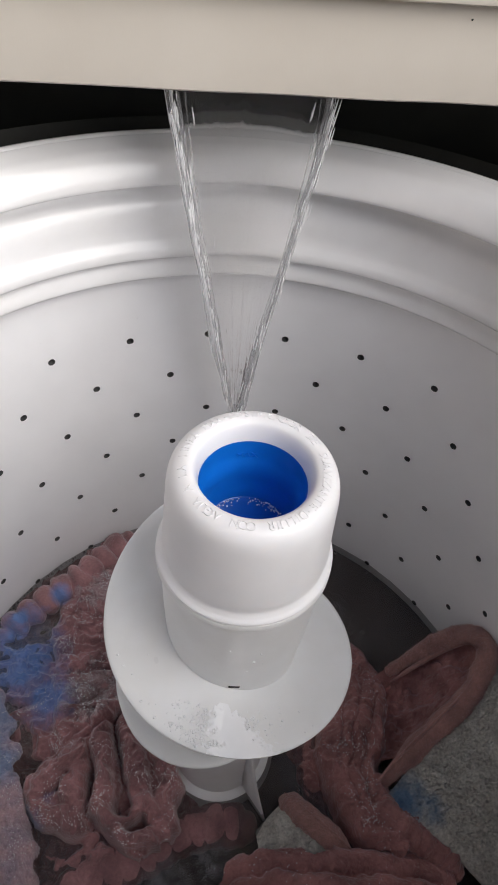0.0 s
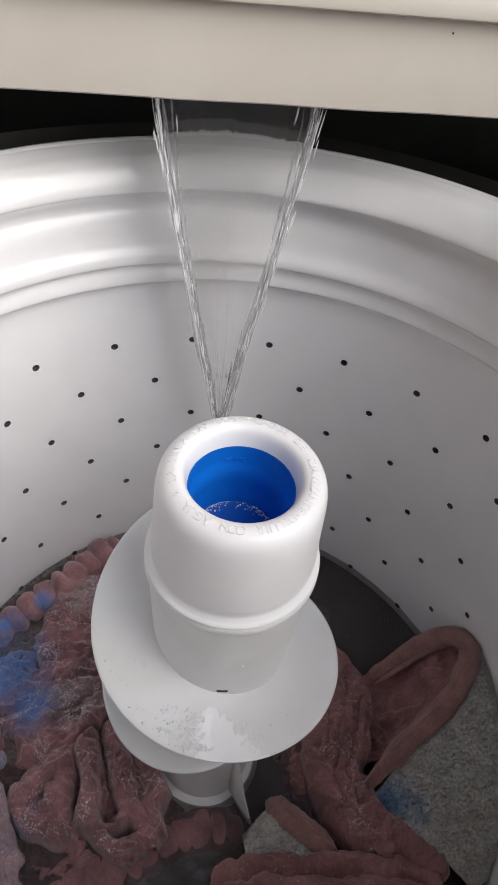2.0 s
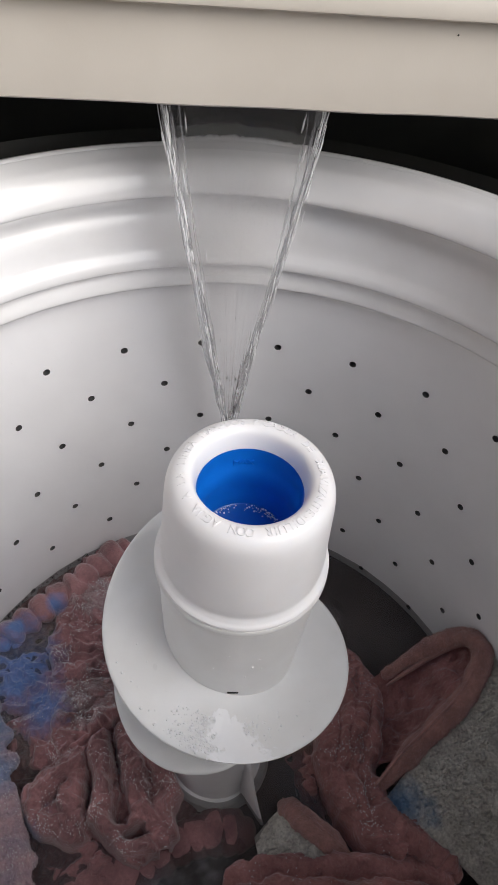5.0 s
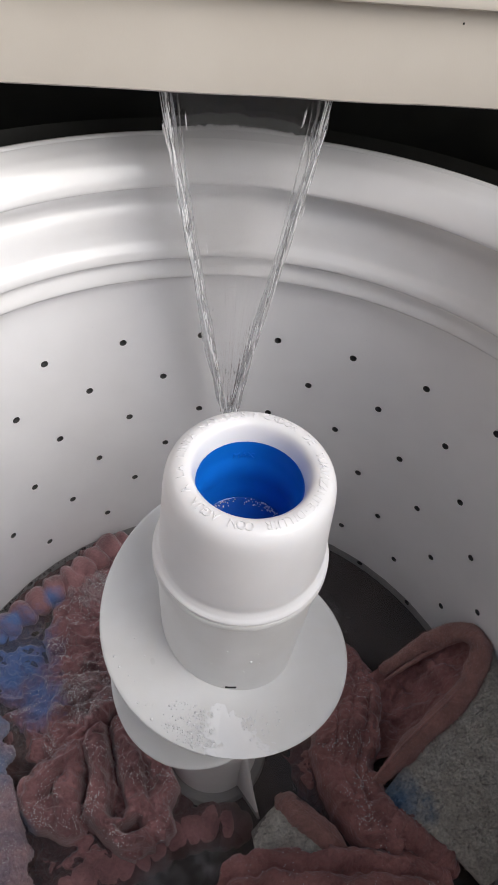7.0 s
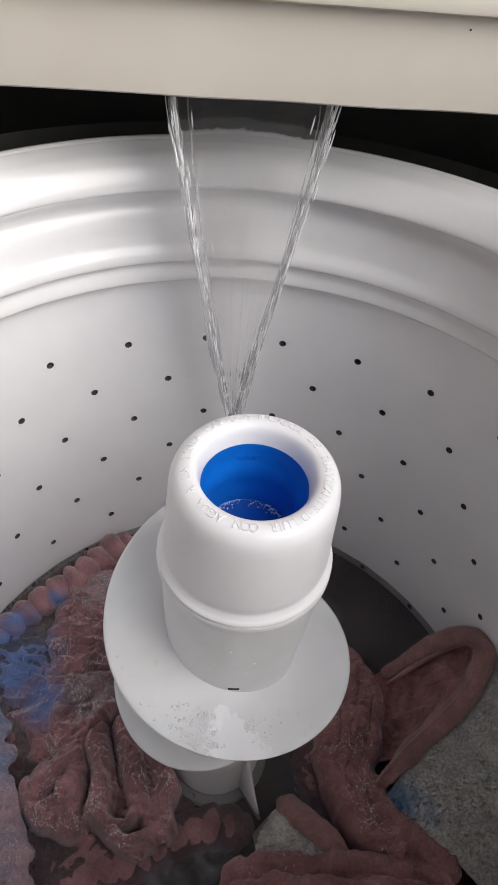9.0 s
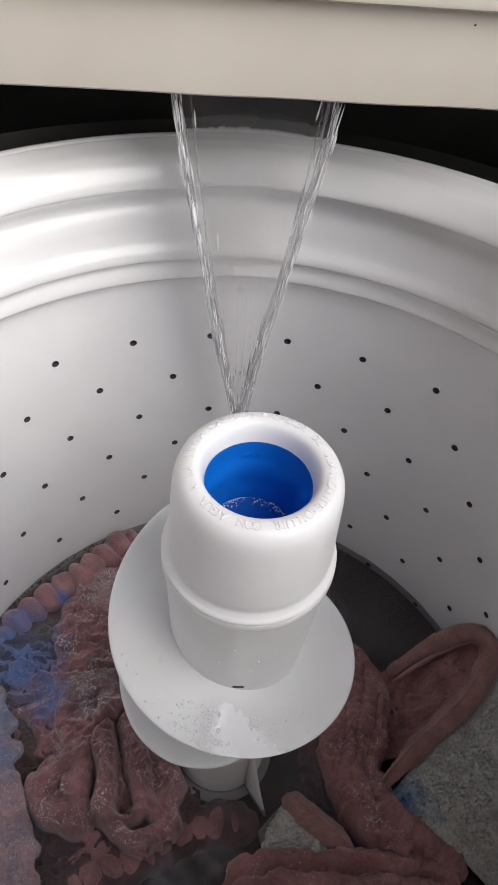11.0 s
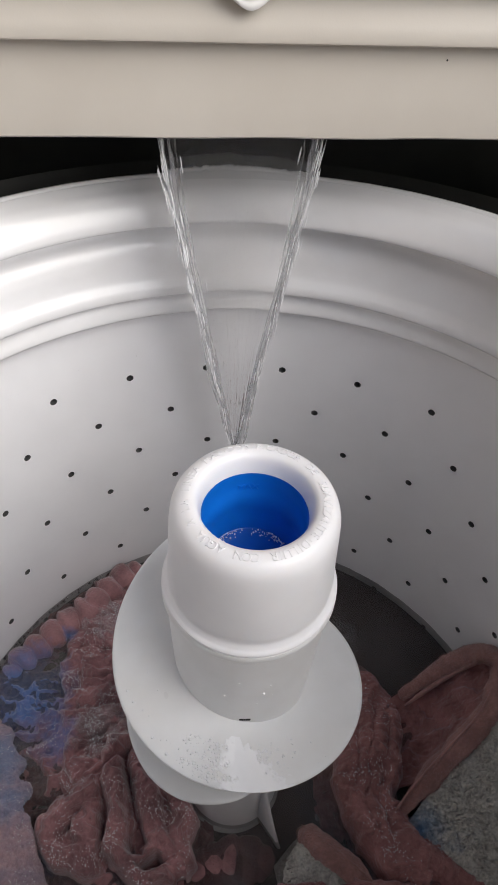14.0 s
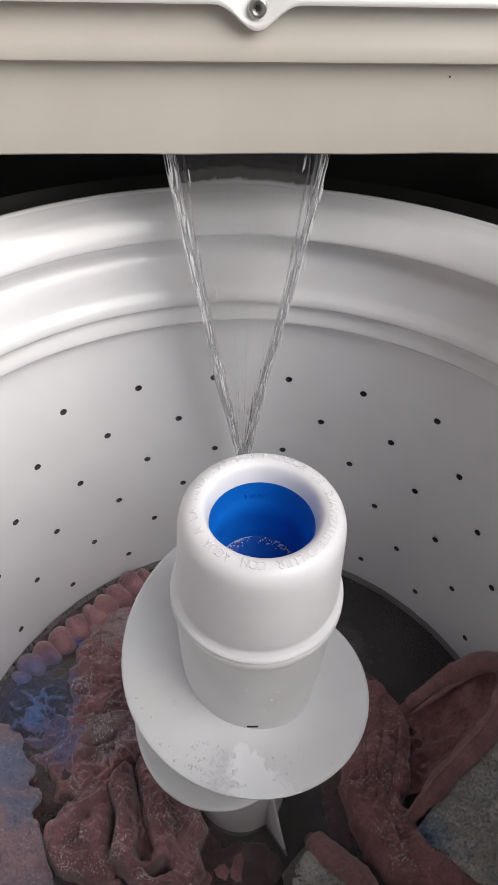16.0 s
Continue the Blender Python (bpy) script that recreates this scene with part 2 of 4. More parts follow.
def box(bm, x0, x1, y0, y1, z0, z1, bevel=0.0):
    made = bmesh.ops.create_cube(bm, size=1.0, matrix=Matrix.Translation(((x0 + x1) / 2, (y0 + y1) / 2, (z0 + z1) / 2)) @ Matrix.Diagonal((x1 - x0, y1 - y0, z1 - z0, 1)))
    if bevel:
        es = list({e for v in made["verts"] for e in v.link_edges})
        bmesh.ops.bevel(bm, geom=es, offset=bevel, segments=2, affect="EDGES", profile=0.5)
    return bm


def extrude_profile(profile, x0, x1, steps=1):
    """A (y, z) outline swept along x, closed."""
    bm = bmesh.new()
    rows = [[bm.verts.new((x0 + (x1 - x0) * i / steps, y, z)) for y, z in profile] for i in range(steps + 1)]
    n = len(profile)
    for a, b in zip(rows, rows[1:]):
        for k in range(n):
            bm.faces.new((a[k], a[(k + 1) % n], b[(k + 1) % n], b[k]))
    bm.faces.new(rows[0])
    bm.faces.new(list(reversed(rows[-1])))
    bmesh.ops.recalc_face_normals(bm, faces=bm.faces)
    return bm


def fbm(x, y, z, octaves=3):
    v, a = 0.0, 1.0
    for _ in range(octaves):
        v += a * noise.noise((x, y, z))
        x, y, z, a = x * 2.1, y * 2.1, z * 2.1, a * 0.5
    return v


def polar(r, az, z):
    a = radians(az)
    return Vector((r * math.sin(a), r * math.cos(a), z))


# ---- setting: unseen floor, and walls added to shape the light ----
bm = bmesh.new()
bmesh.ops.create_grid(bm, x_segments=8, y_segments=8, size=30)
floor = tagged(link_mesh("floor", bm, M_FLOOR, False), "grey cement floor, unseen, added under the machine", "floor", kind="structure")
# unseen walls, added to block sky light and give warm bounce
for nm, ext in (("light_wall_north", (-2.2, 2.6, 0.62, 0.78, 0, 2.6)), ("light_wall_west", (-1.5, -1.34, -2.6, 0.62, 0, 2.6))):
    ob = link_mesh(nm, box(bmesh.new(), *ext), M_WALL, False)
    tagged(ob, "unseen plastered wall added to block and bounce light", "wall", kind="structure")

# ---- washing machine ----
machine = thing("washing_machine", None, None, "white top-loading washing machine, open and filling with water", "washing machine")


def cabinet():
    for nm, e in (("side_panel", (-0.345, -0.333, -0.33, 0.36, -0.78, 0.19)), ("side_panel", (0.333, 0.345, -0.33, 0.36, -0.78, 0.19)), ("front_panel", (-0.333, 0.333, -0.33, -0.318, -0.78, 0.19)), ("back_panel", (-0.333, 0.333, 0.348, 0.36, -0.78, 0.262))):
        part(nm, box(bmesh.new(), *e), M_PAINT, machine, "white enamelled steel panel", False)
    # dark sheets added inside the white cabinet to stand in for its shade
    part("shade_lining", box(bmesh.new(), -0.332, 0.332, 0.338, 0.347, -0.7, 0.262), M_DARK, machine, "dark sheet added for shade at the cabinet back", False)
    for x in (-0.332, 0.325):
        part("shade_lining", box(bmesh.new(), x, x + 0.007, -0.31, 0.337, -0.7, 0.188), M_DARK, machine, "dark sheet added for shade at the cabinet side", False)
    for sx in (-1, 1):
        for y in (-0.28, 0.31):
            fb = bmesh.new()
            bmesh.ops.create_cone(fb, cap_ends=True, segments=20, radius1=0.022, radius2=0.018, depth=0.022, matrix=Matrix.Translation((sx * 0.3, y, -0.79)))
            part("foot", fb, M_DARK, machine, "black rubber foot", False)


def deck():
    # frame round the opening: front, sides and the raised rear piece
    bm = bmesh.new()
    box(bm, -0.345, 0.345, -0.333, -0.262, 0.190, 0.212, 0.006)
    box(bm, -0.345, -0.272, -0.262, 0.19, 0.190, 0.212, 0.006)
    box(bm, 0.272, 0.345, -0.262, 0.19, 0.190, 0.212, 0.006)
    part("top_deck", bm, M_PAINT, machine, "white steel deck round the opening", False)
    # stepped rear fascia over the water inlet
    low = [(0.1927, 0.165), (0.1905, 0.1664), (0.1905, 0.1694), (0.1927, 0.1877), (0.195, 0.2044), (0.1957, 0.2127), (0.2444, 0.2127), (0.2444, 0.1722), (0.2, 0.165)]
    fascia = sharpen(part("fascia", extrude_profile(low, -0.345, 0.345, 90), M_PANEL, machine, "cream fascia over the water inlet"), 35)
    bm = bmesh.new()
    bm.from_mesh(fascia.data)
    for v in bm.verts:  # the moulded lower edge is slightly uneven
        if v.co.z < 0.17:
            v.co.z += 0.0006 * noise.noise((v.co.x * 18, 0.3, 0)) - 0.0005
    bm.to_mesh(fascia.data)
    bm.free()
    up = [(0.1905, 0.2131), (0.1884, 0.2142), (0.1882, 0.2157), (0.19, 0.2222), (0.1938, 0.23), (0.1961, 0.2388), (0.1977, 0.2627), (0.2444, 0.2627), (0.2444, 0.2131)]
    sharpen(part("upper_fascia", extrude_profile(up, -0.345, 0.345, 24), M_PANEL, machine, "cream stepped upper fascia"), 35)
    for x, z in ((0.122, 0.206), (-0.135, 0.196), (0.06, 0.229), (-0.125, 0.227)):
        bm = bmesh.new()
        bmesh.ops.create_icosphere(bm, subdivisions=2, radius=0.0006, matrix=Matrix.Translation((x, 0.1905 + (z - 0.17) * 0.12, z)) @ Matrix.Diagonal((1, 0.5, 1, 1)))
        part("speck", bm, M_DARK, fascia, "tiny dark speck of dirt")
    # white trim with a tab that holds the screw
    bm = bmesh.new()
    xs = [-0.345 + 0.69 * i / 230 for i in range(231)]
    rows = []
    for x in xs:
        u = abs(x - 0.0109)
        dip = 0.0112 * (0.5 + 0.5 * math.cos(math.pi * min(u / 0.0235, 1))) ** 1.25
        zb = 0.2397 - dip
        yf = 0.1869 - 0.0015 * (dip / 0.0112)
        rows.append([bm.verts.new(p) for p in ((x, yf + 0.004, zb), (x, yf + 0.0006, zb + 0.0004), (x, yf, zb + 0.0016), (x, yf + 0.0005, zb + 0.0032), (x, yf + 0.0016, zb + 0.0044), (x, 0.19, 0.2705), (x, 0.1955, 0.272), (x, 0.347, 0.272), (x, 0.347, 0.264), (x, 0.1993, 0.264), (x, 0.1977, zb + 0.001))])
    for a, b in zip(rows, rows[1:]):
        for k in range(len(a)):
            bm.faces.new((a[k], a[(k + 1) % len(a)], b[(k + 1) % len(a)], b[k]))
    bm.faces.new(rows[0]); bm.faces.new(list(reversed(rows[-1])))
    bmesh.ops.recalc_face_normals(bm, faces=bm.faces)
    trim = sharpen(part("trim", bm, M_TRIM, machine, "glossy white trim with a screw tab"), 50)
    # screw: washer head with a six-lobed recess
    bm = bmesh.new()
    prof = [(0.0001, 0.0), (0.0020, 0.0), (0.0021, 0.0013), (0.0034, 0.0018), (0.0045, 0.0012), (0.0049, 0.0)]
    lathe(prof, 36, bm=bm)
    bmesh.ops.transform(bm, matrix=Matrix.Translation((0.0109, 0.1862, 0.2391)) @ Matrix.Rotation(radians(90), 4, "X"), verts=bm.verts)
    screw = part("screw", bm, M_STEEL, trim, "steel screw with a star recess")
    bm = bmesh.new()
    n = 36
    ring = [bm.verts.new(((0.0014 + 0.0003 * math.cos(6 * a)) * math.cos(a), (0.0014 + 0.0003 * math.cos(6 * a)) * math.sin(a), 0.0014)) for a in [2 * math.pi * i / n for i in range(n)]]
    bm.faces.new(ring)
    bmesh.ops.transform(bm, matrix=Matrix.Translation((0.0109, 0.1862, 0.2391)) @ Matrix.Rotation(radians(90), 4, "X"), verts=bm.verts)
    part("screw_recess", bm, M_SCREWHOLE, trim, "dark star recess")
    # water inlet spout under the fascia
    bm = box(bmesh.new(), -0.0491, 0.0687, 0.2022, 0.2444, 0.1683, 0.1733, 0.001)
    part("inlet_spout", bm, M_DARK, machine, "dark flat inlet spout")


def drum():
    rim = [(0.288, 0.085), (0.285, 0.100), (0.279, 0.1095), (0.272, 0.1130), (0.2695, 0.1128), (0.2683, 0.1116), (0.2672, 0.1112), (0.262, 0.1085), (0.256, 0.1055), (0.2505, 0.0995), (0.2467, 0.0930), (0.2452, 0.0885), (0.2455, 0.0858), (0.2475, 0.0845), (0.2535, 0.0842),
           (0.2650, 0.0832), (0.2685, 0.0795), (0.2655, 0.0715), (0.2595, 0.0645), (0.2560, 0.0560), (0.2545, 0.0475), (0.2528, 0.0415), (0.2502, 0.0370), (0.2484, 0.0336), (0.2478, 0.0300), (0.2484, 0.0272), (0.2512, 0.0252), (0.2552, 0.0240), (0.2556, 0.0212), (0.2534, 0.0160), (0.2522, 0.0110),
           (0.2526, 0.0074), (0.2565, 0.0052), (0.2600, 0.0040)]
    collar = [(0.2596, 0.0046), (0.2604, 0.0024), (0.2607, -0.0020), (0.2608, -0.0070), (0.2609, -0.0120), (0.26085, -0.020), (0.2607, -0.027), (0.26052, -0.0352)]
    part("rim", lathe(rim, 160, 150), M_RIM, machine, "white moulded balance ring with stepped ridges")
    part("drum_collar", lathe(collar, 160, 40), M_DRUM, machine, "plain white collar over the holes")
    # perforated wall, staggered rows of 24 holes
    bm = bmesh.new()
    tubes = bmesh.new()
    a0, z0, dz, hr = -2.45, -0.0570, 0.0438, 0.0031
    rad = lambda z: 0.26 - 0.023 * (z0 - z)
    for row in range(8):
        zc = z0 - dz * row
        for k in range(24):
            ac = a0 + 15 * (k + 0.5 * (row % 2))
            edge = [(-7.5 + 3.75 * i, 0.5) for i in range(4)] + [(7.5, 0.5 - 0.25 * i) for i in range(4)] + [(7.5 - 3.75 * i, -0.5) for i in range(4)] + [(-7.5, -0.5 + 0.25 * i) for i in range(4)]
            outer = [bm.verts.new(polar(rad(zc + f * dz), ac + da, zc + f * dz)) for da, f in edge]
            inner, mid, t0, t1 = [], [], [], []
            for i in range(16):
                th = math.atan2(edge[i][1] * dz, radians(edge[i][0]) * 0.26)
                for lst, m, rr, dr in ((mid, bm, hr * 1.9, 0), (inner, bm, hr, 0), (t0, tubes, hr, 0.0002), (t1, tubes, hr * 0.92, 0.006)):
                    zz = zc + rr * math.sin(th)
                    lst.append(m.verts.new(polar(rad(zz) + dr, ac + math.degrees(rr * math.cos(th) / 0.26), zz)))
            for i in range(16):
                j = (i + 1) % 16
                bm.faces.new((outer[i], outer[j], mid[j], mid[i]))
                bm.faces.new((mid[i], mid[j], inner[j], inner[i]))
                tubes.faces.new((t0[i], t0[j], t1[j], t1[i]))
    bmesh.ops.remove_doubles(bm, verts=bm.verts, dist=0.0002)
    bmesh.ops.recalc_face_normals(bm, faces=bm.faces)
    wall = part("drum_wall", bm, M_DRUM, machine, "white enamelled perforated drum wall")
    # hole insides coloured dark, painting the shade within them
    part("hole_shade", tubes, M_HOLE, wall, "drum hole edges coloured dark for shade", kind="stuff")
    part("drum_floor", lathe([(0.2525, -0.386), (0.24, -0.42), (0.2, -0.44), (0.01, -0.44)], 96, 16), M_DRUM, machine, "white drum floor under the laundry")
    # tub coloured near black so the gap and holes read as shade
    part("outer_tub", lathe([(0.328, 0.10), (0.322, 0.09), (0.305, 0.08), (0.300, 0.02), (0.298, -0.2), (0.295, -0.5), (0.01, -0.5)], 96), M_DARK, machine, "outer tub behind the drum, darkened for shade")


# ---- agitator ----
def letters(text, size, depth):
    """The outline mesh of a text in the built-in font, extruded."""
    cu = bpy.data.curves.new("lettering", "FONT")
    cu.body, cu.size, cu.extrude, cu.align_x = text, size, depth, "CENTER"
    cu.resolution_u = 3
    ob = bpy.data.objects.new("lettering", cu)
    scene.collection.objects.link(ob)
    me = bpy.data.meshes.new_from_object(ob.evaluated_get(bpy.context.evaluated_depsgraph_get()))
    bpy.data.objects.remove(ob)
    bpy.data.curves.remove(cu)
    return me


def agitator():
    agi = thing("agitator", None, None, "white plastic agitator with a spiral fin and blue softener cup", "agitator")
    agi.matrix_world = Matrix.Translation((0.0010, 0, B - 0.1)) @ Matrix.Rotation(radians(0.65), 4, "Y") @ Matrix.Translation((0, 0, 0.1))
    cap_prof = [(0.0265, 0.0535), (0.0267, 0.0550), (0.0277, 0.0600), (0.0292, 0.0630), (0.0318, 0.0643), (0.0350, 0.0642), (0.0380, 0.0625), (0.0403, 0.0590), (0.0414, 0.0535), (0.0420, 0.044), (0.0428, 0.030), (0.0435, 0.020), (0.0439, 0.0140), (0.0447, 0.0098), (0.0461, 0.0072), (0.0477, 0.0058), (0.0484, 0.0049), (0.0485, 0.0040), (0.0479, 0.0034)]
    cap_prof = [(r * (1.012 if 0.036 < r < 0.0445 else 0.985 if r > 0.0445 else 1.0), z * 1.09) for r, z in cap_prof]
    cap = part("cap", lathe(cap_prof, 128, 90), M_CAP, agi, "glossy white dispenser cap with raised lettering")
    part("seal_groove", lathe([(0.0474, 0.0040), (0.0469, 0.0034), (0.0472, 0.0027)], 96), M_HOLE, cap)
    col = [(0.0467, 0.0034), (0.0475, 0.0031), (0.0480, 0.0020), (0.0480, -0.0008), (0.0475, -0.0026), (0.0463, -0.0040), (0.0458, -0.0062), (0.0455, -0.012), (0.0448, -0.040), (0.0437, -0.070), (0.0428, -0.095), (0.042, -0.13), (0.040, -0.20), (0.039, -0.30), (0.040, -0.318), (0.0465, -0.321), (0.0475, -0.324), (0.050, -0.33), (0.062, -0.345), (0.08, -0.39), (0.15, -0.42), (0.155, -0.435)]
    column = part("column", lathe(col, 112), M_AGI, agi, "white tapered agitator column")
    sharpen(column, 30)
    # drain slot on the column
    bm = box(bmesh.new(), -0.0034, 0.0034, -0.0011, 0.0011, -0.0010, 0.0010, 0.0005)
    bmesh.ops.transform(bm, matrix=Matrix.Translation(polar(0.0427, 183.3, -0.0812)) @ Matrix.Rotation(radians(-183.3), 4, "Z"), verts=bm.verts)
    part("drain_slot", bm, M_SCREWHOLE, column, "small dark drain slot")
    # cup
    cup = [(0.0267, 0.0596), (0.0265, 0.050), (0.0262, 0.0435), (0.0252, 0.0422), (0.0249, 0.032), (0.0248, 0.0240), (0.0238, 0.0228), (0.0228, -0.012), (0.0215, -0.016), (0.0005, -0.016)]
    cup_ob = sharpen(part("softener_cup", lathe(cup, 96), M_BLUE, agi, "deep blue softener cup"), 60)
    bm = lathe([(0.0238, 0.0165), (0.0228, 0.0158), (0.012, 0.0155), (0.0004, 0.0155)], 64)
    part("softener_liquid", bm, M_SOFT, cup_ob, "thin blue liquid with small bubbles")
    bm = bmesh.new()
    rng = random.Random(5)
    for i in range(260):
        az = rng.choice((rng.gauss(302, 13), rng.gauss(302, 10), rng.gauss(45, 12), rng.uniform(0, 360)))
        r = 0.0232 - abs(rng.gauss(0, 0.0018))
        bmesh.ops.create_icosphere(bm, subdivisions=2, radius=rng.uniform(0.0002, 0.00055), matrix=Matrix.Translation(polar(r, az, 0.0161)))
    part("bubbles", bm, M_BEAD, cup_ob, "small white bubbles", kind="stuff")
    # lettering on the cap, clockwise, tops outwards
    text = "DOSIFICADOR DE SUAVIZANTE\u2022DILUIR CON AGUA A LA LINEA MAX\u2022"
    width = {"I": 0.55, " ": 1.15, "\u2022": 0.85}
    total = sum(width.get(c, 1.0) for c in text)
    az = -19.5
    top = [tuple(p) for p in spline(cap_prof, 90)][:45]
    crown = lambda r: float(np.interp(r, [p[0] for p in top], [p[1] for p in top]))
    bm = bmesh.new()
    for c in text:
        w = width.get(c, 1.0) * 360 / total
        if c != " ":
            me = letters(c, 0.0060, 0.00022)
            a = radians(az + w / 2)
            for v in me.vertices:  # lay each letter on the curved rim
                x, r = v.co.x, 0.0322 + v.co.y
                v.co = (r * math.sin(a + x / 0.0345), r * math.cos(a + x / 0.0345), crown(r) + v.co.z + 0.0002)
            bm.from_mesh(me)
            bpy.data.meshes.remove(me)
        az += w
    part("lettering", bm, M_CAP, cap, "raised white lettering round the cap", False)
    me = letters("MAX", 0.0052, 0.0003)
    bm = bmesh.new()
    bm.from_mesh(me)
    bpy.data.meshes.remove(me)
    for v in bm.verts:
        x, y, z = v.co
        v.co = polar(0.0263 - z * 0.7, math.degrees(x / 0.026) - 1.5, 0.0465 + y)
    part("max_mark", bm, M_BLUE, cup_ob, "raised fill mark lettering", False)
    # spiral fin
    ctl = [(-20, 0.072, -0.034), (10, 0.0805, -0.038), (43, 0.0815, -0.046), (75, 0.0815, -0.060), (100, 0.0815, -0.0705), (140, 0.0815, -0.079), (180, 0.0815, -0.0855), (212, 0.0815, -0.094), (276, 0.0815, -0.113), (307, 0.0815, -0.122), (360, 0.0815, -0.135), (430, 0.0808, -0.149), (465, 0.0800, -0.155), (495, 0.078, -0.159), (515, 0.0735, -0.1615), (540, 0.064, -0.165), (580, 0.046, -0.172)]
    bm = bmesh.new()
    rows = []
    th = 0.0028
    ss = np.linspace(-20, 580, 241)
    cs, cr, cz = zip(*ctl)
    for s in ss:
        r = float(np.interp(s, cs, cr))
        z = float(np.interp(s, cs, cz))
        az = -s + 8.9
        row = []
        for f, dz in ((0, 0), (0.2, 0), (0.5, 0), (0.8, 0), (0.94, -0.0001), (0.985, -0.0006), (1, -th / 2), (0.985, -th + 0.0004), (0.9, -th), (0.5, -th), (0, -th)):
            row.append(bm.verts.new(polar(0.038 + (r - 0.038) * f, az, z + dz + 0.0035 * (1 - f) ** 6)))
        rows.append(row)
    for k in range(len(rows[0])):  # soften the joints between stretches
        for _ in range(6):
            zs = [r[k].co.copy() for r in rows]
            for i in range(1, len(rows) - 1):
                rows[i][k].co = (zs[i - 1] + zs[i + 1]) / 2 * 0.5 + zs[i] * 0.5
    for a, b in zip(rows, rows[1:]):
        for k in range(len(a) - 1):
            bm.faces.new((a[k], a[k + 1], b[k + 1], b[k]))
    bm.faces.new(rows[0]); bm.faces.new(list(reversed(rows[-1])))
    bmesh.ops.recalc_face_normals(bm, faces=bm.faces)
    fin = part("spiral_fin", bm, M_AGI, agi, "broad white spiral fin, wet with drops")
    # lower vane
    bm = bmesh.new()
    rows = []
    for i in range(17):
        f = i / 16
        z = -0.20 - 0.19 * f
        w = 0.003 + 0.058 * f ** 1.5
        rows.append([bm.verts.new(polar(0.036 + w * g, 152 - 6 * f, z) + off) for g, off in ((0, Vector((0.002, 0, 0))), (1, Vector((0.0012, 0, 0))), (1, Vector((-0.0012, 0, 0))), (0, Vector((-0.002, 0, 0))))])
    for a, b in zip(rows, rows[1:]):
        for k in range(4):
            bm.faces.new((a[k], a[(k + 1) % 4], b[(k + 1) % 4], b[k]))
    bm.faces.new(rows[0]); bm.faces.new(rows[-1])
    bmesh.ops.recalc_face_normals(bm, faces=bm.faces)
    for az in (0, 180):
        v = link_mesh("vane", bm.copy(), M_AGI)
        v.parent = agi
        v.rotation_euler = (0, 0, radians(az))
    bm.free()
    # drops and a wet film on the fin, their sky highlight painted white
    def fin_z(az):
        s = (8.9 - az) % 360
        return float(np.interp(s, cs, cz))
    bm = bmesh.new()
    rng = random.Random(3)
    for i in range(1500):
        u = rng.random()
        az = 187 + rng.gauss(0, 11) + (u - 0.3) * 6
        r = 0.0455 + 0.0335 * u
        if rng.random() < 0.05:
            az, r = rng.uniform(120, 260), rng.uniform(0.05, 0.079)
        s = rng.choice((0.0002, 0.0003, 0.0004, 0.0005, 0.0008)) * rng.uniform(0.7, 1.2)
        p = polar(r, az, fin_z(az) + 0.0001)
        bmesh.ops.create_icosphere(bm, subdivisions=1, radius=1, matrix=Matrix.Translation(p) @ Matrix.Rotation(rng.uniform(0, 3), 4, "Z") @ Matrix.Diagonal((s * 1.2, s * rng.uniform(0.6, 1.8), s * 0.22, 1)))
    for az, z, r in ((172, -0.045, 0.0009), (168, -0.036, 0.0005), (190, -0.03, 0.0004), (176, -0.058, 0.0005), (165, -0.050, 0.0004), (200, -0.05, 0.0004)):
        bmesh.ops.create_icosphere(bm, subdivisions=2, radius=r, matrix=Matrix.Translation(polar(float(np.interp(z, [-0.095, -0.012], [0.0428, 0.0457])), az, z)))
    part("spatter", bm, M_WET, fin, "scattered water drops painted highlight white", kind="stuff")
    bm = bmesh.new()
    grid = {}
    for i in range(130):
        for j in range(110):
            az, r = 160 + i * 0.35, 0.052 + j * 0.00027
            c = 190 - (r - 0.052) * 420
            d = abs(az - c) / (5.5 + 5 * (r - 0.05) / 0.03) + 0.9 * noise.noise((az * 0.35, r * 260, 0)) + 0.5 * noise.noise((az * 0.9, r * 700, 3)) + max(0, 0.062 - r) * 60
            if d < 1.4:
                grid[i, j] = bm.verts.new(polar(r, az, fin_z(az) + 0.00045 * min(1, (1.4 - d) * 3) + 0.00008))
    for (i, j), v in list(grid.items()):
        q = [grid.get(k) for k in ((i, j), (i + 1, j), (i + 1, j + 1), (i, j + 1))]
        if all(q):
            bm.faces.new(q)
    loose = [v for v in bm.verts if not v.link_faces]
    bmesh.ops.delete(bm, geom=loose, context="VERTS")
    bmesh.ops.recalc_face_normals(bm, faces=bm.faces)
    part("wet_film", bm, M_WET, fin, "film of water painted white as reflected sky")
    return agi


